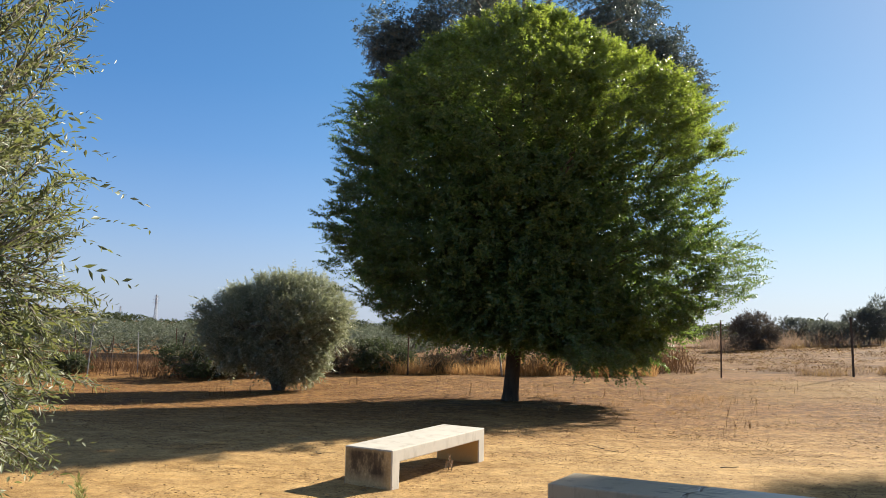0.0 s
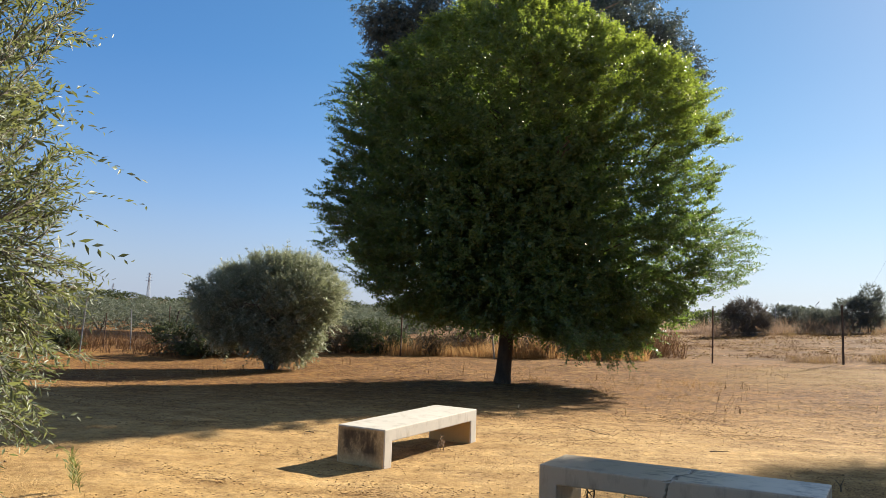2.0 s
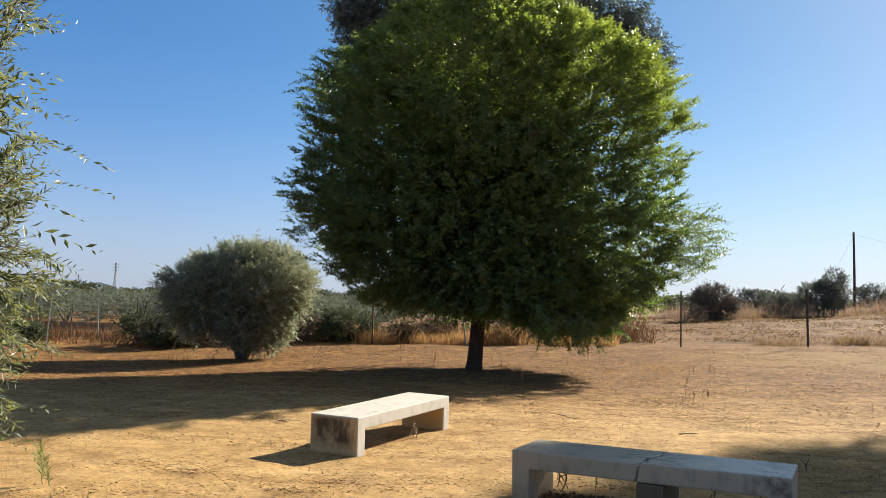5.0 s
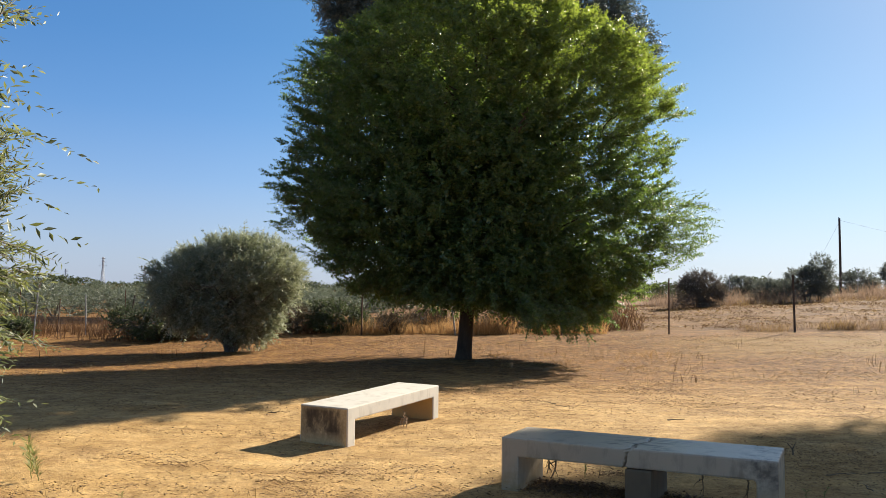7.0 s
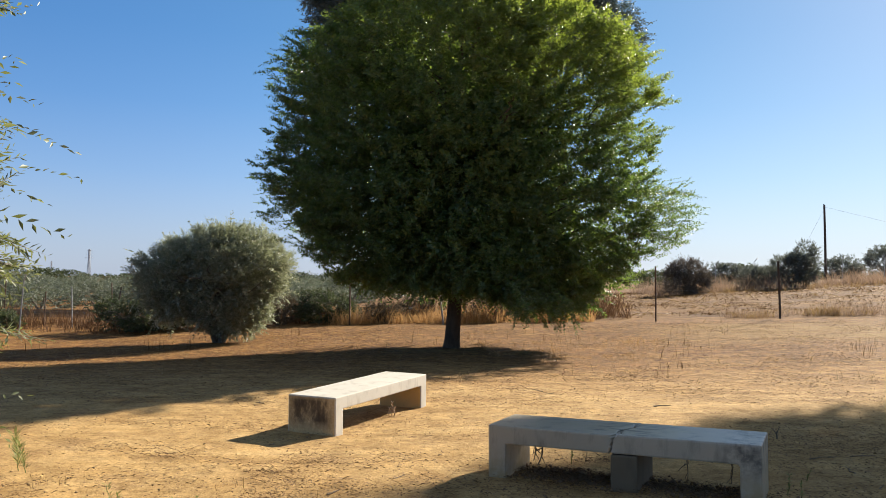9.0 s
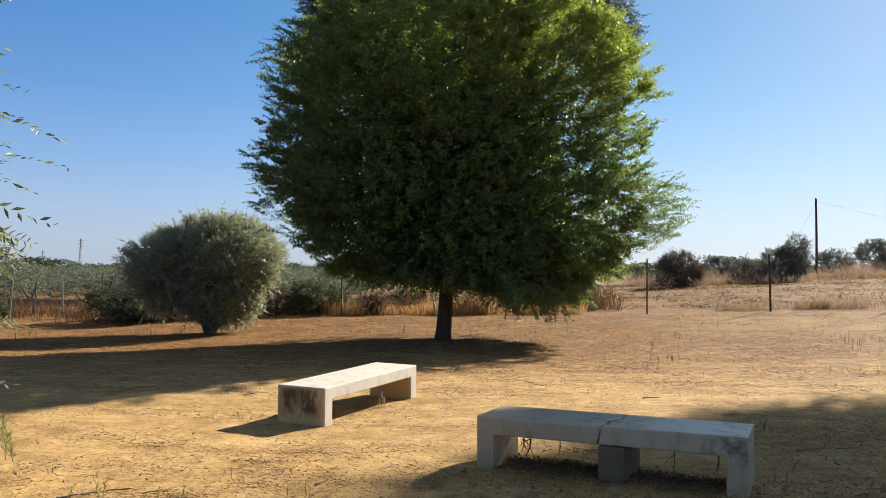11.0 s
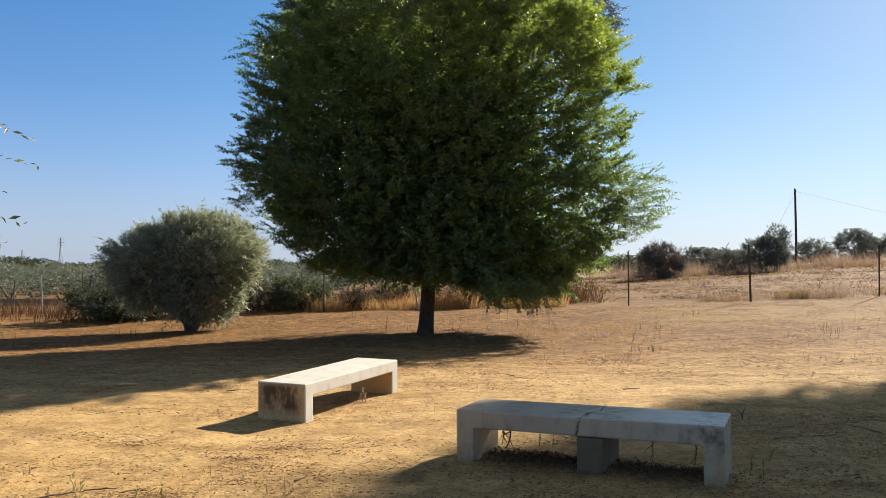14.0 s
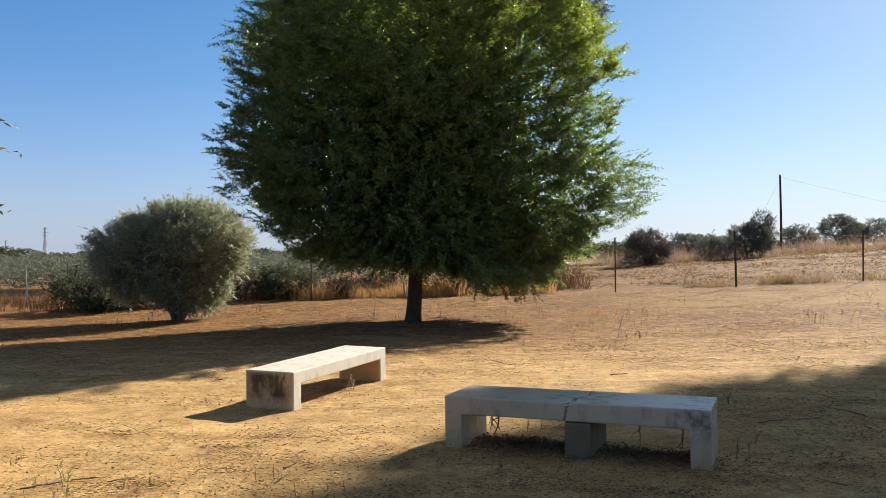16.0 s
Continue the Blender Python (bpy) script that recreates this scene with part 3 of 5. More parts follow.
def profile_body(outline, width, bevel=0.012):
    """A body cast in one piece: the outline in x and z, drawn out along y."""
    bm = bmesh.new()
    front = [bm.verts.new((x, 0, z)) for x, z in outline]
    face = bm.faces.new(front)
    out = bmesh.ops.extrude_face_region(bm, geom=[face])
    bmesh.ops.translate(bm, vec=(0, width, 0), verts=[g for g in out["geom"] if isinstance(g, bmesh.types.BMVert)])
    bmesh.ops.recalc_face_normals(bm, faces=bm.faces)
    bmesh.ops.bevel(bm, geom=list(bm.edges), offset=bevel, segments=2, affect="EDGES", profile=0.6)
    return bm


def build_bench():
    length, width, high, thick, leg = 2.10, 0.593, 0.41, 0.135, 0.15
    b = thing("bench", (0, 0, 0), "pale whitewashed concrete bench with a stained end, standing on sand", "bench", "concrete benches")
    under_z = high - thick
    part("body", profile_body([(0, -0.15), (leg, -0.15), (leg, under_z), (length - leg, under_z), (length - leg, -0.15), (length, -0.15), (length, high), (0, high)], width), PALE_CONCRETE, b)
    part("end_face", slab(bmesh.new(), (-0.006, 0.012, -0.12), (0.02, width - 0.012, high - 0.014), 0.004), STAINED_CONCRETE, b, "end face with painted ochre bounce light and dark mould stains")
    part("inner_face", slab(bmesh.new(), (length - leg - 0.005, 0.012, -0.12), (length - leg + 0.01, width - 0.012, under_z - 0.012), 0.003), BOUNCE_LIT_CONCRETE, b, "blotched inner face of the leg, ochre with painted bounce light")
    b.matrix_world = bench_pose(-1.545, 8.542, -0.05, 67.0, 1.2)
    return b


def build_broken_bench():
    length, width, high, thick, leg, crack = 2.10, 0.61, 0.429, 0.15, 0.15, 1.085
    b = thing("broken_bench", (0, 0, 0), "grey concrete bench cracked through, propped on a block", "bench", "concrete benches")
    under_z = high - thick
    halves = ([(0, -0.15), (leg, -0.15), (leg, under_z), (crack - 0.009, under_z), (crack - 0.009, high), (0, high)],
              [(crack + 0.009, under_z), (length - leg - 0.015, under_z), (length - leg, under_z - 0.015), (length - leg, -0.15), (length, -0.15), (length, high), (crack + 0.009, high)])
    r = random.Random(3)
    for k, outline in enumerate(halves):
        bm = profile_body(outline, width, 0.014)
        bmesh.ops.subdivide_edges(bm, edges=[e for e in bm.edges if abs(e.verts[0].co.x - crack) < 0.03 and abs(e.verts[1].co.x - crack) < 0.03 and e.calc_length() > 0.1], cuts=7, use_grid_fill=True)
        for v in bm.verts:
            if abs(v.co.x - crack) < 0.03:
                y = v.co.y / width
                v.co.x += 0.10 * (y - 0.5) + 0.02 * math.sin(y * 13) + 0.25 * (v.co.z - high) * (1 - y) + r.uniform(-0.006, 0.006)
                if v.co.z > high - 0.02:
                    v.co.x += (-1 if k == 0 else 0.3) * 0.03 * (1 - y) ** 2
                    v.co.z -= 0.02 * max(0, 0.5 - y) * (1 if k == 0 else 0.3)
        part("bench_half", bm, GREY_CONCRETE, b)
    part("support_block", slab(bmesh.new(), (1.01, -0.01, -0.1), (1.215, 0.60, under_z - 0.006), 0.015), BLOCK, b, "rough grey concrete block propping the crack")
    b.matrix_world = bench_pose(0.017, 6.822, -0.012, -22.7, 0.8)
    return b


build_bench()
build_broken_bench()


# ---- trees ----
def limbs(parent, bark, lines, name="limb"):
    for pts, r in lines:
        v, f = tube(pts, r, 8)
        part_mesh(name, mesh_of(name, v, f, bark, True), parent)


def build_elm(x, y):
    z0 = float(land(x, y))
    t = thing("elm_tree", (x, y, z0), "dense rounded green elm tree with a dark trunk", "tree")
    zs = np.array([-0.1, 0.05, 0.2, 0.6, 1.2, 2.2, 3.6, 5.2, 6.8, 8.2])
    rad = np.array([0.25, 0.215, 0.195, 0.182, 0.175, 0.165, 0.13, 0.10, 0.06, 0.02])
    line = np.column_stack([0.05 * np.sin(zs * 0.9), 0.04 * np.sin(zs * 0.7 + 1), zs])
    line[:, 0] += 0.02 * zs
    v, f = tube(line, rad, 14)
    trunk = part_mesh("trunk", mesh_of("trunk", v, f, ELM_BARK, True), t)
    # how far the crown reaches to either side of the trunk, by height
    lev = np.array([0.7, 1.0, 1.5, 2.0, 2.6, 3.3, 4.2, 5.4, 6.7, 7.3, 7.7, 8.1, 8.5, 9.0, 9.5, 9.95])
    west = np.array([0.3, 1.1, 2.5, 3.2, 3.75, 4.35, 4.45, 4.25, 4.3, 4.0, 3.6, 3.0, 2.5, 2.05, 1.4, 0.4])
    east = np.array([2.2, 3.7, 4.3, 4.75, 4.9, 4.95, 4.95, 5.0, 5.0, 4.9, 4.75, 4.4, 3.5, 2.7, 2.0, 0.9])
    half, mid = (west + east) / 2, (east - west) / 2
    lines = []
    for k in range(26):
        ang, zz = k * 2.4 + rng.uniform(-0.2, 0.2), 1.5 + 5.6 * (k / 26) ** 0.9
        top = min(zz + rng.uniform(0.3, 1.8), 8.6)
        r = np.interp(top, lev, half) * rng.uniform(0.6, 0.8)
        foot = np.array([np.interp(zz, line[:, 2], line[:, 0]), np.interp(zz, line[:, 2], line[:, 1]), zz])
        tip = np.array([math.cos(ang) * r + np.interp(top, lev, mid), math.sin(ang) * r * 0.9, top])
        lines.append((bent(foot, tip, 0.25, 8, 0.06), np.linspace(0.07 - 0.035 * k / 26, 0.012, 8)))
        for j in range(4):
            p = foot + (tip - foot) * rng.uniform(0.35, 0.85) + [0, 0, 0.15]
            d = unit(tip - foot + rng.normal(0, 1.4, 3))
            lines.append((bent(p, p + d * rng.uniform(0.6, 1.1), 0.1, 6, 0.05), np.linspace(0.025, 0.006, 6)))
    limbs(trunk, ELM_BARK, lines)

    def waist(a):
        """The crown is narrower from back left to front right."""
        return 1 - 0.36 * np.maximum(0, np.cos(a - 2.0)) ** 2 - 0.34 * np.maximum(0, np.cos(a + 1.0)) ** 3 + 0.09 * np.abs(np.cos(a)) ** 6

    def skin(n, low=0.7, high=9.95):
        """Places spread over the crown's outside, with the way out from its heart."""
        zz = rng.uniform(low, high, n * 4)
        slope = np.abs(np.gradient(half, lev))
        weight = np.interp(zz, lev, half * np.sqrt(1 + np.minimum(slope, 3.0) ** 2))
        zz = zz[rng.uniform(0, 9.0, n * 4) < weight][:n]
        a = rng.uniform(0, 2 * np.pi, len(zz))
        r, c = np.interp(zz, lev, half) * waist(a), np.interp(zz, lev, mid)
        heart = np.column_stack([c, np.zeros(len(zz)), zz])
        p = heart + np.column_stack([np.cos(a) * r, np.sin(a) * r * 0.9, np.zeros(len(zz))])
        # the underside lies higher towards the shaded side
        out = np.column_stack([np.cos(a), np.sin(a), np.clip((zz - 4.2) * 0.22, -0.5, 1.2)])
        return p, out, heart

    pieces, wood = [], []

    def grow(made):
        pieces.append(made[0])
        wood.append(made[1])

    for n, boughs, low, high, sw, leaves in ((3000, 150, 0.7, 9.95, (0.85, 1.02), 10), (1500, 110, 1.2, 7.8, (0.70, 0.87), 10)):
        tips, out, heart = skin(n, low, high)
        rise = np.interp(tips[:, 2], [0.7, 2.0, 4.0, 8.0], [-0.5, -0.05, 0.3, 0.7])
        tips, way, near = bough_fan(tips, out, boughs, heart, rise, sw, dome=0.06, jitter=0.34)
        clear = tips[:, 2] > 1.5 - 0.62 * smooth(0.5, 1.7, tips[:, 0]) + rng.normal(0, 0.12, len(tips))
        if sw[1] < 1:
            clear &= rng.uniform(0, 1, len(tips)) > 0.7 * smooth(0.3, 2.3, (tips - np.array([0.2, 0, 4.6])) @ np.array([0.78, 0.45, 0.42]))
        tips, way = tips[clear], way[clear]
        ln = rng.uniform(0.5, 1.05, len(tips))
        grow(sprays(tips - way * ln[:, None] * 0.85, way, ln, rng.normal(-0.06, 0.12, len(tips)), 7, leaves, 0.094, 0.045, wide=0.75))
    # the inner leaves, thin where the low sun shines in from behind
    p, out, heart = skin(15500, 1.5, 9.2)
    deep = rng.uniform(0.10, 0.84, len(p))
    p = heart + (p - heart) * deep[:, None]
    lit = (p - np.array([0.2, 0, 4.6])) @ np.array([0.78, 0.45, 0.42])
    keep = rng.uniform(0, 1, len(p)) > np.maximum(0.82 * smooth(0.8, 3.0, lit), 0.97 * smooth(5.2, 7.6, p[:, 2] + 0.25 * p[:, 0]))
    p, out = p[keep], out[keep]
    pieces.append(shoots(p, unit(out) + rng.normal(0, 0.8, p.shape), rng.uniform(0.35, 0.7, len(p)), 13, 0.115, 0.080, 0.9, 0.15))
    # long shoots that stand out of the crown: spot, spread of angle, heights, share of the reach, lengths, rise, bow
    for n, mid_a, turn, low, high, reach, lo, hi, rise, bow in (
            (44, 0.0, 0.33, 2.7, 4.3, 1.20, 1.1, 1.8, 0.22, -0.03), (30, 0.0, 0.5, 4.4, 8.0, 1.09, 0.5, 1.0, 0.40, 0.0),
            (40, 3.14, 0.45, 2.4, 4.6, 1.07, 0.7, 1.2, 0.10, 0.02), (34, 3.14, 0.45, 5.8, 7.6, 1.08, 0.7, 1.3, 0.30, -0.02),
            (560, 1.57, 3.1, 1.8, 8.9, 1.03, 0.5, 1.1, 0.42, -0.04), (44, 1.57, 3.1, 8.2, 9.8, 1.12, 0.5, 0.9, 1.1, -0.02)):
        a, zz = mid_a + rng.uniform(-turn, turn, n), rng.uniform(low, high, n)
        r, c = np.interp(zz, lev, half) * waist(a) * rng.uniform(reach - 0.1, reach + 0.03, n), np.interp(zz, lev, mid)
        tips = np.column_stack([c + np.cos(a) * r, np.sin(a) * r * 0.9, zz])
        way = unit(np.column_stack([np.cos(a), np.sin(a), rng.normal(rise, 0.16, n)]) + rng.normal(0, 0.12, (n, 3)))
        ln = rng.uniform(lo, hi, n)
        grow(sprays(tips - way * ln[:, None], way, ln, np.full(n, bow), 5, 18, 0.084, 0.038, wide=0.42, spread=0.95, droop=0.04))
    # hanging skirt
    n = 210
    a, r = rng.uniform(0, 2 * np.pi, n), rng.uniform(0.9, 2.7, n)
    p = np.column_stack([np.cos(a) * r + 0.6, np.sin(a) * r, np.zeros(n)])
    p[:, 2] = 2.0 - 0.55 * smooth(0.5, 1.6, p[:, 0]) + 0.2 * smooth(1.0, 3.0, -p[:, 0]) + rng.normal(0, 0.12, n)
    way = np.column_stack([np.cos(a) * 0.8, np.sin(a) * 0.8, rng.uniform(-0.7, 0.05, n)])
    grow(sprays(p, way, rng.uniform(0.5, 1.0, n), np.full(n, -0.42), 7, 14, 0.076, 0.038))
    v, f = joined(pieces)
    part_mesh("crown", mesh_of("crown", v, f, ELM_LEAF), t, "dense green leaves with sunlit yellow-green painted in towards the top", "stuff")
    v, f = joined(wood)
    part_mesh("crown_wood", mesh_of("crown_wood", v, f, ELM_BARK), t, "", "stuff")
    return t


def build_olive(x, y, radius, height, base, count, leaf, mat, label, name="olive_tree", trunk_r=0.13, seed=1, lump=0.12, per=18, stems=3, length=(0.3, 0.7), category="tree", group="", boxy=2.0, lift=0.25, far=False, tuft_size=45, deep=1.0, loose=0.33, spread=0.75, twig=0.0022):
    """A round olive: short forked stems, many fine shoots."""
    z0 = float(land(x, y))
    t = thing(name, (x, y, z0), label, category, group)
    mid, half = (height + base) / 2, (height - base) / 2
    lines = []
    for k in range(stems):
        a = k * 2 * np.pi / stems + seed
        p = np.array([math.cos(a) * 0.06 * stems / 2, math.sin(a) * 0.06 * stems / 2, -0.1])
        top = np.array([math.cos(a) * radius * 0.35, math.sin(a) * radius * 0.35, mid * 0.9])
        lines.append((bent(p, top, 0.05, 8, 0.04), np.linspace(trunk_r, trunk_r * 0.45, 8)))
        for j in range(6):
            b = a + rng.normal(0, 0.9)
            q = np.array([math.cos(b) * radius * 0.8, math.sin(b) * radius * 0.8, mid + half * rng.uniform(-0.5, 0.75)])
            s = p + (top - p) * rng.uniform(0.5, 1.0)
            lines.append((bent(s, q, 0.1, 7, 0.05), np.linspace(trunk_r * 0.4, 0.012, 7)))
    if far:
        v, f = joined([tube(pts, r, 5) for pts, r in lines[::7]])
        part_mesh("trunk", mesh_of("trunk", v, f, OLIVE_BARK, True), t)
    else:
        for k in range(0, len(lines), 7):
            v, f = tube(*lines[k], 8)
            limbs(part_mesh("stem", mesh_of("stem", v, f, OLIVE_BARK, True), t), OLIVE_BARK, lines[k + 1:k + 7])
    tufts = max(24, count // tuft_size)
    heart = unit(rng.normal(size=(tufts, 3)))
    swell = rng.uniform(0.9, 1.07, tufts)
    pick = rng.integers(0, tufts, count)
    u = unit(heart[pick] + rng.normal(0, 1.5 / math.sqrt(tufts), (count, 3)))
    r = swell[pick] * lumps(u, seed, lump) / (np.abs(u) ** boxy).sum(1) ** (1 / boxy) * np.concatenate([rng.uniform(0.72, 0.97, count * 2 // 3), rng.uniform(0.35, 0.8, count - count * 2 // 3)])
    p = np.column_stack([u[:, 0] * r * radius, u[:, 1] * r * radius * deep, mid + u[:, 2] * r * half])
    d = u + np.array([0, 0, lift]) + rng.normal(0, 0.4, u.shape)
    ln = rng.uniform(*length, count)
    v, f = shoots(p, d, ln, per, leaf[0], leaf[1], spread, 0.1, loose=loose)
    keep = v.reshape(-1, 4, 3)[:, :, 2].min(1) > 0.02
    if not keep.all():
        n = len(keep)
        v = v.reshape(n, 4, 3)[keep].reshape(-1, 3)
        q = np.arange(len(v)).reshape(-1, 4)
        f = np.concatenate([q[:, [0, 1, 2]], q[:, [0, 2, 3]]])
    part_mesh("crown", mesh_of("crown", v, f, mat), t, "", "stuff")
    if not far:
        v, f = twigs(p, d, ln, twig if leaf[0] < 0.1 else 0.006, 0.1)
        part_mesh("crown_wood", mesh_of("crown_wood", v, f, OLIVE_BARK), t, "", "stuff")
    return t


def build_bushy_olive(x, y, reach, height, base, label, mat, ends, boughs, leaf, length, leaves, stems, fruit=0, boxy=2.3, bow=0.1, rise=0.45, shift=(0, 0), inner=2500, swell=(0.86, 1.04), trunk_r=0.08, side=6, twig=0.004, hang=0.0, taper=0.0, big=1.5, open_leaf=0.55, slack=0.05, seed=3, lump=0.10, lobes=()):
    """An olive with foliage low to the ground: stems that fork, boughs of bowed leafy shoots, and fruit."""
    z0 = float(land(x, y))
    t = thing("olive_tree", (x, y, z0), label, "tree")
    mid, half = (height + base) / 2, (height - base) / 2
    for k in range(stems):
        a = k * 2 * np.pi / stems + 0.6
        p = np.array([math.cos(a) * 0.07, math.sin(a) * 0.07, -0.1])
        top = np.array([math.cos(a) * reach * 0.35 + shift[0] * 0.6, math.sin(a) * reach * 0.35, mid])
        v, f = tube(bent(p, top, 0.05, 8, 0.03), np.linspace(trunk_r, trunk_r * 0.45, 8), 8)
        lines = []
        for j in range(6):
            b = a + rng.normal(0, 0.9)
            q = np.array([math.cos(b) * reach * 0.75 + shift[0], math.sin(b) * reach * 0.7, mid + half * rng.uniform(-0.4, 0.7)])
            c = p + (top - p) * rng.uniform(0.4, 1.0)
            lines.append((bent(c, q, 0.1, 7, 0.05), np.linspace(trunk_r * 0.4, 0.010, 7)))
        limbs(part_mesh("stem", mesh_of("stem", v, f, OLIVE_BARK, True), t), OLIVE_BARK, lines)

    def lobed(n):
        """Points on the outside of several rounded lobes, each x, z, half width and half height."""
        pick = rng.choice(len(lobes), n * 3, p=np.array([a[2] * a[3] for a in lobes]) / sum(a[2] * a[3] for a in lobes))
        u = unit(rng.normal(size=(n * 3, 3)))
        c = np.array([(a[0], 0, a[1]) for a in lobes])
        half_size = np.array([(a[2], a[2] * 0.95, a[3]) for a in lobes])
        p = c[pick] + u * half_size[pick] * lumps(u * 1.6 + pick[:, None], seed, lump)[:, None]
        inside = np.stack([(((p - c[k]) / (half_size[k] * 0.92)) ** 2).sum(1) < 1 for k in range(len(lobes))], 1)
        inside[np.arange(n * 3), pick] = False
        keep = ~inside.any(1)
        return p[keep][:n], u[keep][:n]

    def skin(n):
        if lobes:
            return lobed(n)
        u = unit(rng.normal(size=(n, 3)))
        r = 1 / (np.abs(u) ** boxy).sum(1) ** (1 / boxy)
        p = np.column_stack([u[:, 0] * r * reach, u[:, 1] * r * reach * 0.85, mid + u[:, 2] * r * half])
        p = np.array([0, 0, mid]) + (p - np.array([0, 0, mid])) * lumps(u * 1.6, seed, lump)[:, None]
        # drawn in towards the foot
        p[:, :2] *= (1 - taper * smooth(mid, base, p[:, 2]))[:, None]
        p[:, :2] += np.array(shift) * smooth(base, mid, p[:, 2])[:, None]
        return p, u

    tips, u = skin(ends)
    ends = len(tips)
    heart = np.column_stack([np.full(ends, shift[0]) * smooth(base, mid, tips[:, 2]), np.full(ends, shift[1]) * smooth(base, mid, tips[:, 2]), np.full(ends, mid)])
    up = rise * smooth(-0.7, 0.5, u[:, 2]) - hang * smooth(0.1, -0.6, u[:, 2])
    tips, way, near = bough_fan(tips, u, boughs, heart, up, swell, dome=0.09, reach=reach * 0.32)
    ln = rng.uniform(*length, ends)
    ln[rng.uniform(0, 1, ends) < 0.08] *= big
    bend = rng.normal(bow, 0.08, ends) * np.where(u[:, 2] < -0.15, -1.0 if hang else 1.0, 1.0)
    low = (tips - way * ln[:, None])[:, 2] > 0.15
    tips, way, ln, bend = tips[low], way[low], ln[low], bend[low]
    foot = tips - way * ln[:, None] * 0.92
    green, wood = sprays(foot, way, ln, bend, side, leaves, leaf[0], leaf[1], open_leaf, 0.26, 0.55, twig, slack)
    p, u = skin(inner)
    p = np.array([0, 0, mid]) + (p - np.array([0, 0, mid])) * rng.uniform(0.25, 0.86, (len(p), 1))
    u = u[p[:, 2] > 0.3]
    p = p[p[:, 2] > 0.3]
    fill = shoots(p, u[:len(p)] + rng.normal(0, 0.7, p.shape), rng.uniform(*length, len(p)) * 0.7, 16, leaf[0] * 1.25, leaf[1] * 1.9, 0.7, 0.1)
    v, f = joined([green, fill])
    q = v.reshape(-1, 4, 3)
    q[..., 2] = np.maximum(q[..., 2], 0.02)
    part_mesh("crown", mesh_of("crown", q.reshape(-1, 3), f, mat), t, "", "stuff")
    part_mesh("crown_wood", mesh_of("crown_wood", wood[0], wood[1], OLIVE_BARK), t, "", "stuff")
    for k in range(fruit):
        i = rng.integers(0, len(foot))
        c = foot[i] + way[i] * ln[i] * rng.uniform(0.25, 0.75) + rng.normal(0, 0.03, 3) - [0, 0, 0.025]
        bm = bmesh.new()
        bmesh.ops.create_uvsphere(bm, u_segments=7, v_segments=5, radius=0.0105, matrix=Matrix.Translation(c) @ Matrix.Diagonal((1, 1, 1.35, 1)))
        for fc in bm.faces:
            fc.smooth = True
        part("olive_fruit", bm, RIPE if k % 9 == 0 else FRUIT, t)
    return t


def build_eucalyptus(x, y):
    z0 = float(land(x, y))
    t = thing("eucalyptus_tree", (x, y, z0), "tall dark eucalyptus tree with hanging foliage clumps", "tree")
    zs = np.linspace(-0.1, 17, 12)
    line = np.column_stack([0.25 * np.sin(zs * 0.3), 0.2 * np.sin(zs * 0.25), zs])
    v, f = tube(line, np.linspace(0.36, 0.06, 12), 12)
    trunk = part_mesh("trunk", mesh_of("trunk", v, f, PALE_BARK, True), t)
    pieces, lines = [], []
    for k in range(92):
        a, zz = k * 2.4, rng.uniform(9.0, 20.5)
        r = np.interp(zz, [9, 13, 15.5, 18, 20.5], [3.4, 4.8, 6.6, 6.2, 3.5]) * rng.uniform(0.3, 1.0)
        if k < 22:
            a, zz, r = math.pi, 11.2 + 0.27 * k + rng.uniform(-0.3, 0.3), rng.uniform(4.0, 7.5)
        elif k < 36:
            a, zz, r = 0.0, 12.6 + 0.28 * (k - 22) + rng.uniform(-0.5, 0.5), rng.uniform(3.4, 7.9) - 0.1 * (k - 22)
        c = np.array([math.cos(a) * r + 1.1, math.sin(a) * r * 0.8, zz])
        s = np.array([0.2, 0, max(zz - 3.0 - 0.3 * r, 3.0)])
        lines.append((bent(s, c, 0.6, 8, 0.12), np.linspace(0.11, 0.02, 8)))
        n = 310
        u = unit(rng.normal(size=(n, 3)))
        p = c + u * rng.uniform(0.2, 1.0, (n, 1)) ** 0.6 * np.array([1.2, 1.25, 1.7]) * rng.uniform(0.6, 1.25)
        d = u * 0.7 + np.array([0, 0, -0.35]) + rng.normal(0, 0.5, (n, 3))
        pieces.append(shoots(p, d, rng.uniform(0.25, 0.6, n), 8, 0.19, 0.072, 0.7, 0.22))
    limbs(trunk, PALE_BARK, lines)
    v, f = joined(pieces)
    part_mesh("crown", mesh_of("crown", v, f, GUM_LEAF), t, "dark grey-green hanging leaves", "stuff")
    return t


build_elm(-0.745, 20.6)
build_eucalyptus(-2.9, 78.0).scale = (2.05, 2.05, 1.82)
build_bushy_olive(-7.35, 22.9, 2.15, 3.15, 0.15, "round silvery olive tree with foliage down to the ground", GREY_OLIVE_LEAF, 1500, 36, (0.088, 0.026), (0.5, 1.0), 10, 4, shift=(0.12, 0), inner=2000, rise=0.9, taper=0.18, boxy=2.6, trunk_r=0.075, swell=(0.84, 1.05), seed=8, lump=0.10, lobes=((0.58, 2.05, 1.55, 1.28), (-1.5, 1.7, 1.4, 1.22), (-0.2, 2.1, 1.35, 1.2), (0.35, 0.95, 1.25, 0.85)))
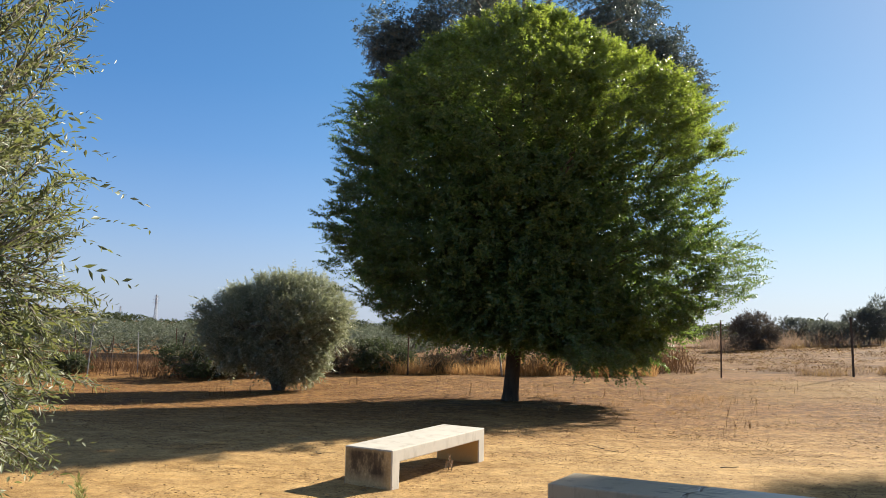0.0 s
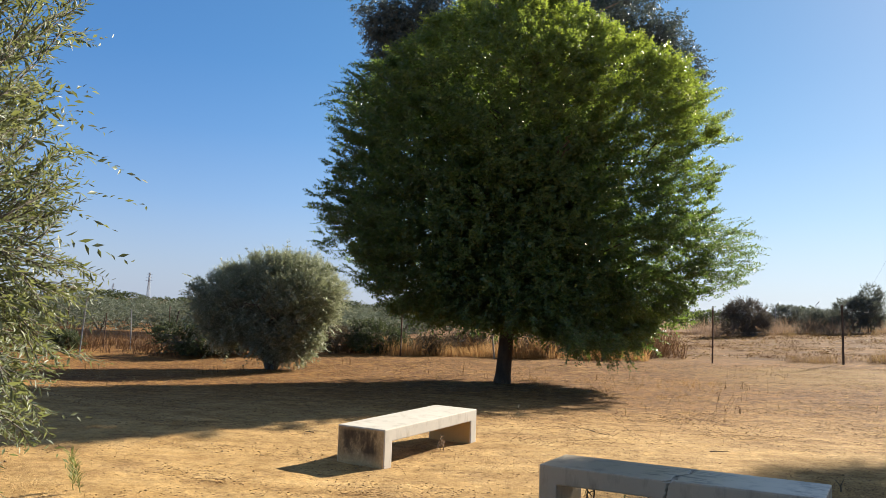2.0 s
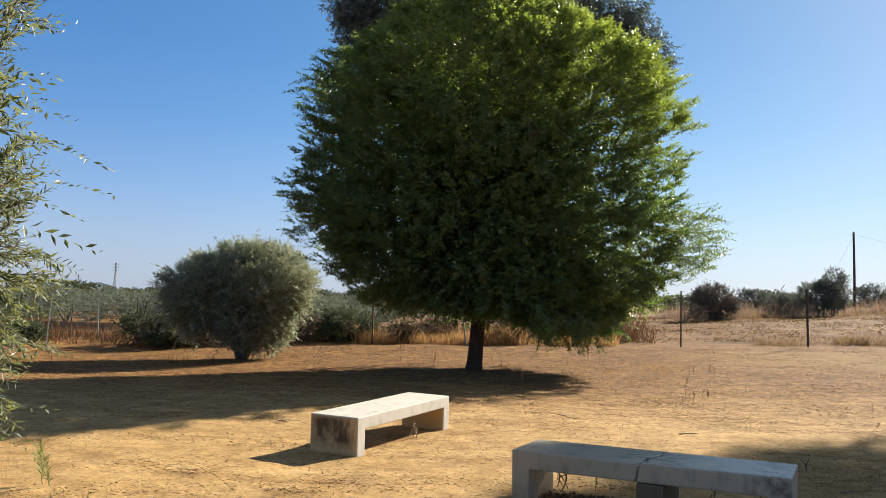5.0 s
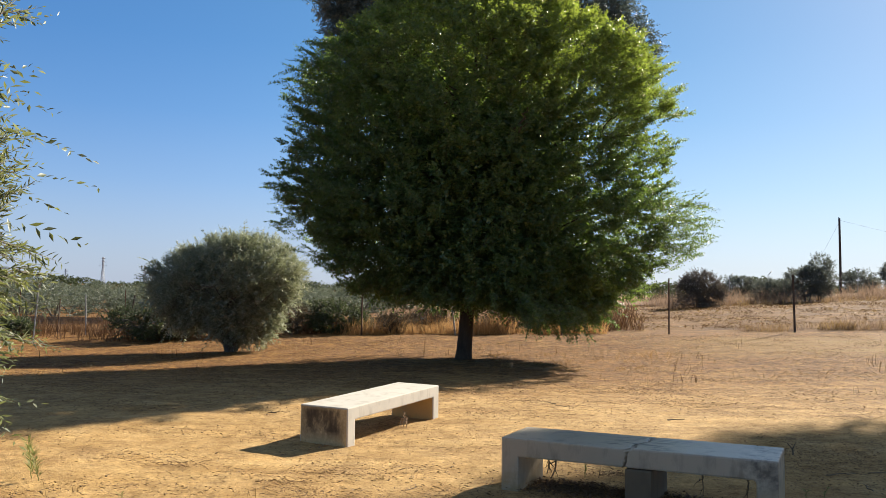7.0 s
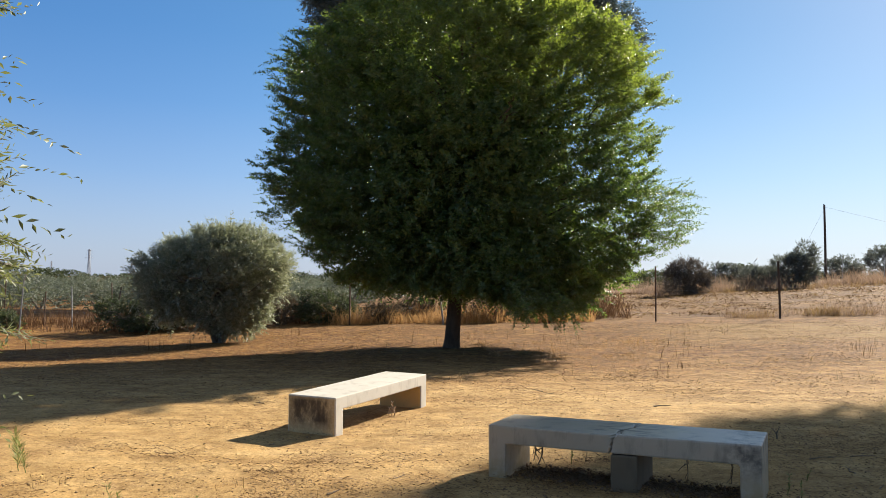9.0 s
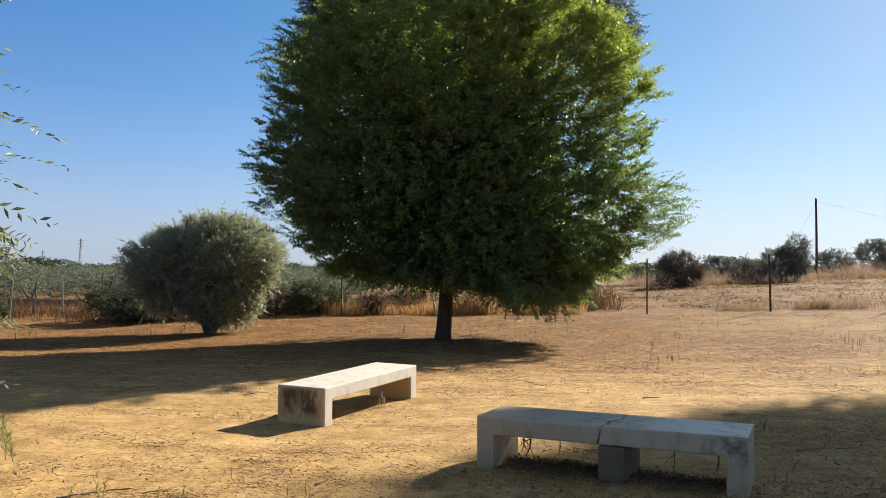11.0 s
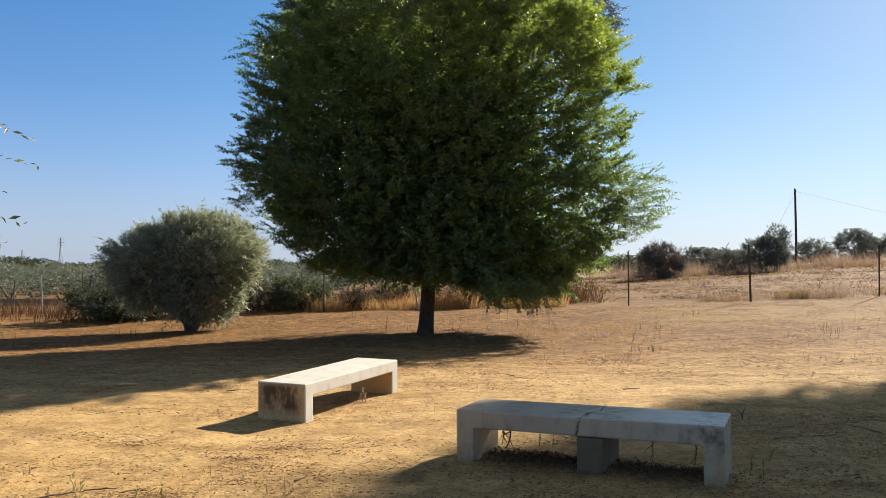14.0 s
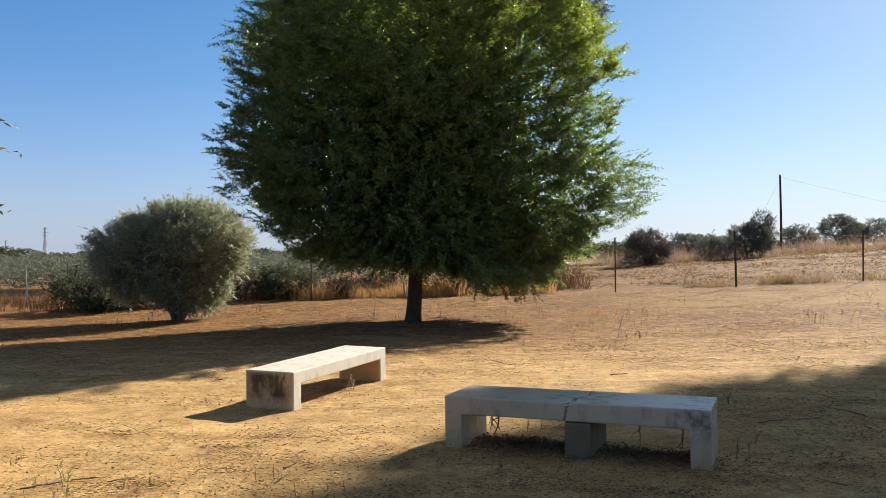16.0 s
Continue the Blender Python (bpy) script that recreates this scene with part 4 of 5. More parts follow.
build_bushy_olive(-4.30, 3.3, 2.0, 3.85, 0.4, "olive tree with long leafy shoots and green fruit", OLIVE_LEAF, 1150, 80, (0.062, 0.0125), (0.45, 0.9), 15, 3, fruit=300, bow=0.30, rise=0.55, inner=2300, side=6, hang=0.4, boxy=3.3, trunk_r=0.12, twig=0.0085, open_leaf=0.72, slack=0.0)
build_olive(21.72, 27.9, 3.85, 17.9, 9.95, 7200, (0.17, 0.09), SHRUB_LEAF, "tall shade tree with a broad leafy crown", name="shade_tree", trunk_r=0.2, seed=6, length=(0.5, 1.1), tuft_size=26)


# ---- fences ----
def post_mesh(height, radius, mat, kink=0.0, lean=(0, 0), sides=8):
    pts = [(0, 0, -0.2), (lean[0] * 0.5 + 0.004, lean[1] * 0.5, height * 0.5), (lean[0], lean[1], height)]
    rad = [radius, radius * 0.97, radius * 0.93]
    if kink:
        pts.append((lean[0] + kink * 0.6, lean[1] - kink * 0.5, height + 0.28))
        rad.append(radius * 0.9)
    v, f = tube(np.array(pts, float), np.array(rad), sides)
    n = len(v)
    v = np.vstack([v, np.array(pts[-1]) + [0, 0, radius * 0.15]])
    cap = np.array([(n - sides + k, n - sides + (k + 1) % sides, n, n) for k in range(sides)])
    me = bpy.data.meshes.new("post")
    me.from_pydata([tuple(p) for p in v], [], [tuple(q) for q in f] + [tuple(q[:3]) for q in cap])
    me.materials.append(mat)
    return me


def build_fence(label, posts, strands, group="field fences"):
    """posts: x, y, height, radius, material, kink, lean"""
    x0, y0 = posts[0][:2]
    z0 = float(land(x0, y0))
    t = thing("wire_fence", (x0, y0, z0), label, "fence", group)
    tops = []
    for x, y, h, r, mat, kink, lean in posts:
        ob = part_mesh("post", post_mesh(h, r, mat, kink, lean), t)
        z = float(land(x, y))
        ob.location = (x - x0, y - y0, z - z0)
        tops.append((np.array([x - x0, y - y0, z - z0]), np.array([lean[0], lean[1], h])))
    for share in strands:
        for (a, ta), (b, tb) in zip(tops[:-1], tops[1:]):
            pts = bent(a + ta * share, b + tb * share, -0.03, 5)
            v, f = tube(pts, np.full(5, 0.0013), 3)
            part_mesh("wire", mesh_of("wire", v, f, STEEL), t)
    return t


build_fence("sparse wire fence on dark wooden and rusty posts", [
    (-8.2, 28.3, 1.5, 0.035, RUST, 0, (0.02, 0)), (-4.5, 28.2, 1.5, 0.03, RUST, 0, (0, 0)), (-1.25, 28.1, 1.65, 0.034, PALE_BARK, 0, (-0.27, 0)),
    (2.3, 28.0, 1.6, 0.035, RUST, 0, (0, 0)), (5.85, 28.0, 1.85, 0.028, RUST, 0, (-0.02, 0)), (9.95, 28.0, 1.9, 0.038, WOOD_POST, 0, (-0.07, 0)),
    (14.35, 28.2, 1.75, 0.028, RUST, 0, (0, 0)), (18.6, 28.6, 1.8, 0.05, WOOD_POST, 0, (0.03, 0)), (23.0, 29.2, 1.8, 0.05, WOOD_POST, 0, (0, 0))], (0.55, 0.9))
build_fence("old wire fence with leaning and bent galvanised posts", [
    (-19.0, 25.0, 1.8, 0.03, STEEL, 0.3, (0, 0)), (-14.4, 25.2, 1.7, 0.022, STEEL, 0.3, (0.12, 0)), (-12.35, 27.3, 1.45, 0.032, WOOD_POST, 0, (0.26, 0)),
    (-8.2, 28.6, 1.4, 0.03, STEEL, 0, (0.0, 0))], (0.5, 0.9))
build_fence("far fence of thin stakes among reddish weeds", [
    (-22.0 + 1.3 * k, 28.2 + 0.25 * (k % 3), 1.4 + 0.2 * math.sin(k * 2.1), 0.02, RUST if k % 3 else STEEL, 0, (0.08 * math.sin(k * 1.7), 0)) for k in range(9)], (0.5, 0.85))
build_fence("galvanised fence with cranked post tops on the field's crest", [
    (13.5 + 2.75 * k, 57.5 + 0.6 * math.sin(k), 1.75, 0.026, STEEL, 0.3 if k % 4 else -0.3, (0.08 * math.sin(k * 2.3), 0)) for k in range(11)], (0.45, 0.9))


# ---- utility pole and pylons ----
def build_pole(x, y, height):
    z0 = float(land(x, y))
    t = thing("utility_pole", (x, y, z0), "tall dark wooden utility pole with stay and cable", "utility pole")
    v, f = tube(np.array([(0.05, 0, -0.3), (0.02, 0, height / 2), (-0.04, 0, height)]), np.array([0.095, 0.082, 0.07]), 10)
    part_mesh("pole", mesh_of("pole", v, f, WOOD_POST, True), t)
    v, f = tube(np.array([(-0.04, 0, height - 0.3), (-2.6, 0.4, 0.1)]), np.array([0.005, 0.005]), 4)
    part_mesh("stay_wire", mesh_of("stay_wire", v, f, RUST), t)
    v, f = tube(bent((-0.04, 0, height - 0.15), (46, 10, height - 6.4), -0.9, 14), np.full(14, 0.0055), 4)
    part_mesh("cable", mesh_of("cable", v, f, RUST), t)
    v, f = tube(np.array([(-0.10, -0.06, height - 0.2), (-0.10, -0.06, height + 0.05)]), np.array([0.05, 0.03]), 6)
    part_mesh("insulator", mesh_of("insulator", v, f, STEEL), t)
    return t


def build_pylon(x, y, top, wide):
    t = thing("power_pylon", (x, y, -6.0), "distant grey steel lattice power pylon", "pylon", "power pylons")
    high = top + 6
    corners = [(sx, sy) for sx in (-1, 1) for sy in (-1, 1)]
    rad = wide * 0.034

    def at(c, h):
        w = wide * (0.22 - 0.15 * min(h / high / 0.75, 1.0))
        return np.array([c[0] * w, c[1] * w, h])
    for c in corners:
        v, f = tube(np.array([at(c, 0), at(c, high * 0.5), at(c, high * 0.75), at(c, high)]), np.full(4, rad), 4)
        part_mesh("leg", mesh_of("leg", v, f, HAZED_STEEL), t)
    levels = np.linspace(0, high, 11)
    for a, b in zip(levels[:-1], levels[1:]):
        for c, d in ((corners[0], corners[2]), (corners[2], corners[3]), (corners[3], corners[1]), (corners[1], corners[0])):
            v, f = tube(np.array([at(c, a), at(d, b)]), np.full(2, rad * 0.6), 4)
            part_mesh("brace", mesh_of("brace", v, f, HAZED_STEEL), t)
    for k, h in enumerate((0.74, 0.84, 0.94)):
        w = wide * (0.5 - 0.06 * k)
        v, f = tube(np.array([(-w, 0, high * h), (0, 0, high * (h + 0.03)), (w, 0, high * h)]), np.array([rad * 0.5, rad, rad * 0.5]), 4)
        part_mesh("cross_arm", mesh_of("cross_arm", v, f, HAZED_STEEL), t)
    return t


build_pole(24.55, 60.0, 5.6)
build_pylon(-441.0, 915.0, 31.0, 9.0)
build_pylon(-570.0, 1330.0, 33.0, 8.0)
build_pylon(-720.0, 1360.0, 24.0, 8.0)


# ---- shrubs, hedges and far trees ----
def bush_at(x, y, r, h, mat, label, seed, leaf=0.14, count=420, name="shrub", category="shrub", group="", base=0.0, boxy=2.2, length=(0.15, 0.4), far=False):
    return build_olive(x, y, r, h, base, count, (leaf * 1.15, leaf * 0.6), mat, label, name=name, trunk_r=0.05, seed=seed, per=10, stems=4, length=length, category=category, group=group, boxy=boxy, lump=0.3, far=far)


bush_at(-11.3, 26.6, 1.15, 0.98, SHRUB_LEAF, "low dark green shrub beside the old fence", 11, 0.09, 900)
bush_at(-9.6, 28.5, 1.25, 1.0, SHRUB_LEAF, "dark green shrub growing against the fence", 12, 0.09, 900)
bush_at(-5.5, 29.6, 1.1, 1.05, SHRUB_LEAF, "dark green shrub among tall dry grass", 13, 0.09, 700)
bush_at(-15.9, 26.6, 0.6, 0.5, SHRUB_LEAF, "low dark shrub at the foot of the fence", 14, 0.09, 500)
for k, (bx, by) in enumerate(((-3.6, 29.2), (-2.4, 30.2), (0.4, 29.5), (-7.2, 29.6))):
    bush_at(bx, by, 0.6 + 0.1 * (k % 3), 0.6 + 0.12 * (k % 4), BRAMBLE_LEAF, "low brown bramble among dry grass at the fence", 50 + k, 0.06, 420, name="bramble", group="low brambles")
bush_at(12.35, 50.0, 1.35, 1.9, DRY_BRAMBLE, "brown dry bramble thicket on the field's edge", 15, 0.08, 2340, name="bramble")
bush_at(19.3, 52.0, 1.35, 2.15, HAZED_LEAF, "dark shrubby tree on the field's crest", 16, 0.08, 1820, base=0.2)
bush_at(20.3, 52.5, 0.7, 2.7, HAZED_LEAF, "narrow dark sapling on the field's crest", 17, 0.08, 780, base=0.8)
bush_at(17.5, 53.5, 1.0, 1.3, HAZED_LEAF, "low dark shrub on the field's crest", 18, 0.08, 1170)
bush_at(22.3, 76.0, 1.8, 1.9, HAZED_LEAF, "grey-green tree behind the field", 19, 0.11, 1300)
bush_at(25.6, 80.0, 1.6, 1.7, HAZED_LEAF, "grey-green tree behind the field", 20, 0.11, 1170)
bush_at(28.3, 82.0, 1.5, 1.6, HAZED_LEAF, "dark green tree behind the field", 21, 0.11, 1170)
bush_at(33.5, 78.0, 1.7, 1.9, HAZED_LEAF, "dark green tree behind the field", 22, 0.11, 1170)
bush_at(33.6, 70.0, 1.6, 2.5, HAZED_LEAF, "dark round tree on the field's crest", 23, 0.10, 1560)
bush_at(35.8, 71.0, 1.1, 1.9, HAZED_LEAF, "dark round shrub on the field's crest", 24, 0.10, 910)
bush_at(43.5, 82.0, 1.9, 2.2, HAZED_LEAF, "dark green tree behind the field", 25, 0.11, 1170)
bush_at(48.5, 86.0, 2.0, 2.3, HAZED_LEAF, "dark green tree behind the field", 26, 0.11, 1170)


def grove():
    """Olive grove in the dip to the left, and woodland far behind."""
    r = random.Random(5)
    olives = [build_olive(-62.0 - 9 * k, 104.0 + 5 * k, 2.4 + 0.2 * k, 4.0 + 0.25 * k, -1.2, 360, (0.29, 0.15), GROVE_LEAF, "silvery grey-green olive tree in a grove", name="grove_olive_tree", trunk_r=0.15, seed=30 + k, per=7, length=(0.5, 1.0), group="olive grove", lump=0.2, far=True, tuft_size=14, boxy=2.7) for k in range(3)]
    woods = [build_olive(-30.0 + 14 * k, 190.0, 4.0 + 0.5 * k, 5.6 + 0.6 * k, 0.4, 230, (0.75, 0.4), SHRUB_LEAF, "dark green tree in a distant wood", name="woodland_tree", trunk_r=0.2, seed=40 + k, per=6, length=(0.7, 1.5), group="distant wood", lump=0.17, far=True) for k in range(3)]
    for row in range(8):
        y = 98 + row * 14
        for k in range(18):
            x = -y * 0.98 + k * (6.2 + 0.35 * row) + r.uniform(-1.2, 1.2)
            if x > -0.10 * y:
                continue
            yy = y + r.uniform(-3, 3)
            m = Matrix.Translation((x, yy, float(land(x, yy)))) @ Matrix.Rotation(r.uniform(0, 6.3), 4, "Z")
            ob = copy_thing(olives[(k + row) % 3], m)
            ob.scale = (r.uniform(1.0, 1.35),) * 2 + (r.uniform(0.74, 1.02),)
    for k in range(46):
        y = r.uniform(190, 270)
        x = -150 + k * 7.6 + r.uniform(-3, 3)
        m = Matrix.Translation((x, y, float(land(x, y)))) @ Matrix.Rotation(r.uniform(0, 6.3), 4, "Z")
        ob = copy_thing(woods[k % 3], m)
        ob.scale = (r.uniform(0.9, 1.3),) * 2 + (r.uniform(0.6, 1.0),)
    for k in range(60):
        y = r.uniform(420, 520)
        x = -560 + k * 19 + r.uniform(-6, 6)
        m = Matrix.Translation((x, y, float(land(x, y)))) @ Matrix.Rotation(r.uniform(0, 6.3), 4, "Z")
        ob = copy_thing(woods[k % 3], m)
        ob.scale = (2.0, 2.0, r.uniform(0.9, 1.4))


grove()


# ---- dry grass, weeds and litter ----
def blades(points, height, width, mat, name, label, category, lean=0.35, tuft=1, spread=0.08, kind="stuff"):
    """Upright dry blades, one bent triangle pair each."""
    p = np.repeat(points, tuft, 0) + np.column_stack([rng.normal(0, spread, (len(points) * tuft, 2)), np.zeros(len(points) * tuft)])
    p[:, 2] = land(p[:, 0], p[:, 1]) - 0.01
    n = len(p)
    patchy = np.array([0.62 + 0.75 * noise.noise((q[0] * 0.7, q[1] * 1.1, 4.0)) for q in points])
    h = rng.uniform(0.35, 1.0, n) * np.repeat(height * patchy.clip(0.2, 1.0), tuft)
    a = rng.uniform(0, 2 * np.pi, n)
    side = np.column_stack([np.cos(a), np.sin(a), np.zeros(n)]) * width / 2
    way = np.column_stack([rng.normal(0, lean, (n, 2)), np.ones(n)])
    mid = p + way * h[:, None] * 0.5
    tip = p + way * h[:, None] + np.column_stack([rng.normal(0, lean * 0.4, (n, 2)), -0.1 * np.ones(n)]) * h[:, None]
    v = np.stack([p - side, p + side, mid + side * 0.7, tip, mid - side * 0.7], 1).reshape(-1, 3)
    i = np.arange(n)[:, None] * 5
    f = np.concatenate([i + [0, 1, 2], i + [0, 2, 4], i + [4, 2, 3]])
    return tagged(new(name, mesh_of(name, v, f, mat)), label, category, kind=kind)


def scatter(n, x0, x1, y0, y1, clump=0.0, seed=0):
    x, y = rng.uniform(x0, x1, n), rng.uniform(y0, y1, n)
    if clump:
        keep = [noise.noise((a * clump, b * clump, seed)) > rng.uniform(-0.25, 0.35) for a, b in zip(x, y)]
        x, y = x[keep], y[keep]
    return np.column_stack([x, y, np.zeros(len(x))])


blades(scatter(2000, -6.5, 3.8, 28.3, 30.8, 0.6, 1), 1.0, 0.018, ORANGE_GRASS, "tall_dry_grass", "tall orange-brown dry grass along the fence", "grass", tuft=6)
blades(scatter(1500, -9.5, 5.5, 29.5, 33.0, 0.4, 2), 1.7, 0.022, RED_STRAW, "reddish_dry_weeds", "tall reddish-brown dry weeds behind the fence", "weeds", tuft=5)
blades(scatter(2300, -25, -10.6, 25.9, 31.0, 1.3, 3), 1.2, 0.016, RED_STRAW, "reddish_brush", "reddish-brown dry brush behind the old fence", "weeds", tuft=5, lean=0.3)
blades(scatter(900, 8.6, 24.0, 28.1, 29.4, 0.9, 4), 0.55, 0.014, STRAW, "fence_foot_grass", "pale dry grass at the foot of the fence", "grass", tuft=6)
blades(scatter(7000, 2.5, 45.0, 29.0, 62.0, 0.35, 15), 0.14, 0.02, STRAW, "pale_stubble", "pale straw stubble on the field", "grass", tuft=3, lean=0.9, spread=0.3)
blades(scatter(11000, 2.5, 45.0, 30.0, 62.0, 0.25, 5), 0.2, 0.022, BROWN_GRASS, "field_stubble", "brown dry stubble on the field", "grass", tuft=6, lean=0.7, spread=0.2)
blades(scatter(5200, 10.5, 46.0, 49.5, 60.0, 0.3, 6), 1.6, 0.022, PALE_WEED, "crest_weeds", "pinkish-brown dry weeds on the field's crest", "weeds", tuft=5)
blades(scatter(900, 11.0, 45.0, 47.5, 54.0, 0.3, 7), 0.7, 0.02, STRAW, "crest_grass", "pale dry grass on the field's crest", "grass", tuft=6)
blades(scatter(900, -14.0, 16.0, 13.5, 27.5, 0.5, 8), 0.3, 0.008, STRAW, "short_dry_weeds", "short dry weeds scattered over the clearing", "weeds", tuft=4, lean=0.5, spread=0.12)


def flecks(points, size, thin, mat, name, label, category, lift=0.012):
    """Straw and leaf bits lying on the ground."""
    p = points.copy()
    n = len(p)
    a = rng.uniform(0, 2 * np.pi, n)
    p[:, 2] = land(p[:, 0], p[:, 1]) + lift + rng.uniform(0, 0.012, n)
    way = np.column_stack([np.cos(a), np.sin(a), rng.normal(0, 0.18, n)])
    side = np.column_stack([-np.sin(a), np.cos(a), rng.normal(0, 0.25, n)])
    v, f = leaf_quads(p, way, side, rng.uniform(0.4, 1.0, n) * size, rng.uniform(0.5, 1.0, n) * thin, 0.3)
    return tagged(new(name, mesh_of(name, v, f, mat)), label, category, kind="stuff")


flecks(scatter(15000, -9, 9, 3.6, 15, 0.9, 9), 0.06, 0.009, STRAW, "straw_bits", "short straw bits on the sand", "straw")
flecks(scatter(60000, -14, 17, 11, 28, 0.7, 10), 0.10, 0.012, STRAW, "straw_litter", "straw litter over the clearing", "straw")
flecks(scatter(6500, -9, 9, 3.6, 13, 1.1, 11), 0.026, 0.012, DEAD_LEAF, "leaf_crumbs", "dark leaf crumbs on the sand", "leaves")
flecks(scatter(46000, -14, 12, 12, 27, 0.9, 12), 0.06, 0.020, RUSSET, "leaf_litter", "brown fallen leaves over the clearing", "leaves")


def heap(n, x, y, spread, stretch=1.0):
    """A loose gathering of bits about a place."""
    q = rng.normal(0, spread, (n, 2)) * np.array([stretch, 1.0])
    return np.column_stack([x + q[:, 0], y + q[:, 1], np.zeros(n)])


drifts = np.concatenate([heap(90, rng.uniform(-4.2, 0.2), rng.uniform(4.6, 7.6), 0.16, 1.8) for _ in range(26)]
                        + [heap(70, rng.uniform(-6, 6), rng.uniform(7.0, 13.0), 0.2, 2.0) for _ in range(40)]
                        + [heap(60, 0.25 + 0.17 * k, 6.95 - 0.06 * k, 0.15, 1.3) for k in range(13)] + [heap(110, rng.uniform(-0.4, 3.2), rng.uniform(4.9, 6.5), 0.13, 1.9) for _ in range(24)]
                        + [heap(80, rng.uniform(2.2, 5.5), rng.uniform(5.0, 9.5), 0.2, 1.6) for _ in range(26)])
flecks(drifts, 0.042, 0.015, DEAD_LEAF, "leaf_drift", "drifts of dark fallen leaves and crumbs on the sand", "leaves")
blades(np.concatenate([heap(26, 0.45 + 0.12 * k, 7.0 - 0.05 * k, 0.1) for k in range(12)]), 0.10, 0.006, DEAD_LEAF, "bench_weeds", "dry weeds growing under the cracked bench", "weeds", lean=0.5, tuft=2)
blades(np.concatenate([heap(5, rng.uniform(-3.6, -0.6), rng.uniform(4.7, 6.2), 0.05) for _ in range(16)]), 0.15, 0.006, STRAW, "dry_stalks", "short dry stalks on the sand", "weeds", lean=0.15, tuft=1)
blades(np.concatenate([heap(4, rng.uniform(2.0, 14.0), rng.uniform(15.5, 25.0), 0.25) for _ in range(13)] + [heap(4, rng.uniform(-12, 3.0), rng.uniform(20.0, 26.5), 0.35) for _ in range(20)]), 0.62, 0.010, BROWN_GRASS, "tall_dry_stalks", "thin upright dry weed stalks on the clearing", "weeds", lean=0.12, tuft=2, spread=0.05)


russet = np.concatenate([heap(int(rng.integers(90, 260)), rng.uniform(-4.4, 1.2), rng.uniform(4.7, 7.6), rng.uniform(0.06, 0.16), 2.0) for _ in range(24)]
                        + [heap(120, rng.uniform(-9, 9), rng.uniform(8.5, 15), 0.25, 2.4) for _ in range(60)]
                        + [heap(150, rng.uniform(-11, 9), rng.uniform(15, 26), 0.5, 2.4) for _ in range(90)])
flecks(russet, 0.046, 0.010, RUSSET, "russet_litter", "patches of russet twigs and leaf litter on the sand", "leaves")
# Leaf mould heaped under the seat; its dark tone also adds shade there.
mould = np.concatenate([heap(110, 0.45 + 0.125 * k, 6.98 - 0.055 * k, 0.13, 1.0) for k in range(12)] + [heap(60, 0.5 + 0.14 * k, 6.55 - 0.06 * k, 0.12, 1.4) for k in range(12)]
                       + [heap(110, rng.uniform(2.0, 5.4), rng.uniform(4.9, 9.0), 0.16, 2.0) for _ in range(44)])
flecks(mould, 0.026, 0.013, HUMUS_AND_SHADE, "leaf_mould", "dark leaf mould with added shade tone under the cracked bench and in the shade", "leaves", 0.02)
blades(np.concatenate([heap(6, rng.uniform(0.0, 4.2), rng.uniform(18.2, 22.0), 0.25, 1.6) for _ in range(14)]), 0.30, 0.010, ORANGE_GRASS, "russet_weeds", "low russet dry weeds beside the elm trunk", "weeds", tuft=7, lean=0.75, spread=0.1)
# straw clods turned up on the field
flecks(scatter(10000, 2.5, 45.0, 29.5, 60.0, 0.5, 21), 0.26, 0.06, RUSSET, "field_trash", "dark stubble trash on the field", "straw", 0.03)
flecks(scatter(18000, 2.5, 45.0, 29.5, 60.0, 0.6, 22), 0.28, 0.055, STRAW, "field_straw", "pale straw lying on the field", "straw", 0.05)
blades(scatter(900, 8.3, 24.0, 28.2, 29.6, 1.1, 23), 0.7, 0.014, PALE_WEED, "fence_foot_weeds", "pale brown dry weeds along the fence", "weeds", tuft=5)


def build_weed(x, y, height, label, leafy=26, leaf=GREEN_WEED):
    """One small upright weed: a stem with narrow leaves."""
    t = thing("weed", (x, y, float(land(x, y))), label, "weed", "small weeds")
    tip = np.array([rng.normal(0, 0.03), rng.normal(0, 0.03), height])
    v, f = tube(bent((0, 0, -0.02), tip, 0.0, 6, 0.004), np.linspace(0.004, 0.0012, 6), 5)
    part_mesh("stem", mesh_of("stem", v, f, leaf, True), t)
    k = rng.uniform(0.15, 1.0, leafy)
    a = rng.uniform(0, 6.3, leafy)
    way = np.column_stack([np.cos(a), np.sin(a), rng.uniform(0.4, 1.5, leafy)])
    v, f = leaf_quads(tip * k[:, None], way, np.column_stack([-np.sin(a), np.cos(a), np.zeros(leafy)]), height * rng.uniform(0.15, 0.38, leafy), 0.011, 0.2)
    part_mesh("foliage", mesh_of("foliage", v, f, leaf), t, "", "stuff")
    return t


for x, y, h, many in ((-3.80, 6.62, 0.30, 90), (-3.70, 6.55, 0.24, 60), (-2.58, 5.62, 0.17, 14), (-2.76, 5.60, 0.08, 8), (-2.16, 5.58, 0.09, 8), (-2.0, 5.60, 0.10, 10), (-2.42, 5.3, 0.2, 16), (2.28, 6.42, 0.15, 16), (2.34, 6.30, 0.12, 14), (0.75, 7.35, 0.12, 20), (2.6, 6.9, 0.1, 14)):
    build_weed(x, y, h, "small green weed growing from the sand", many)
for x, y, h, many in ((-1.09, 9.78, 0.17, 30), (-1.05, 9.74, 0.12, 22), (-1.13, 9.80, 0.10, 16)):
    build_weed(x, y, h, "small grey dry weed beside the pale bench", many, PALE_WEED)


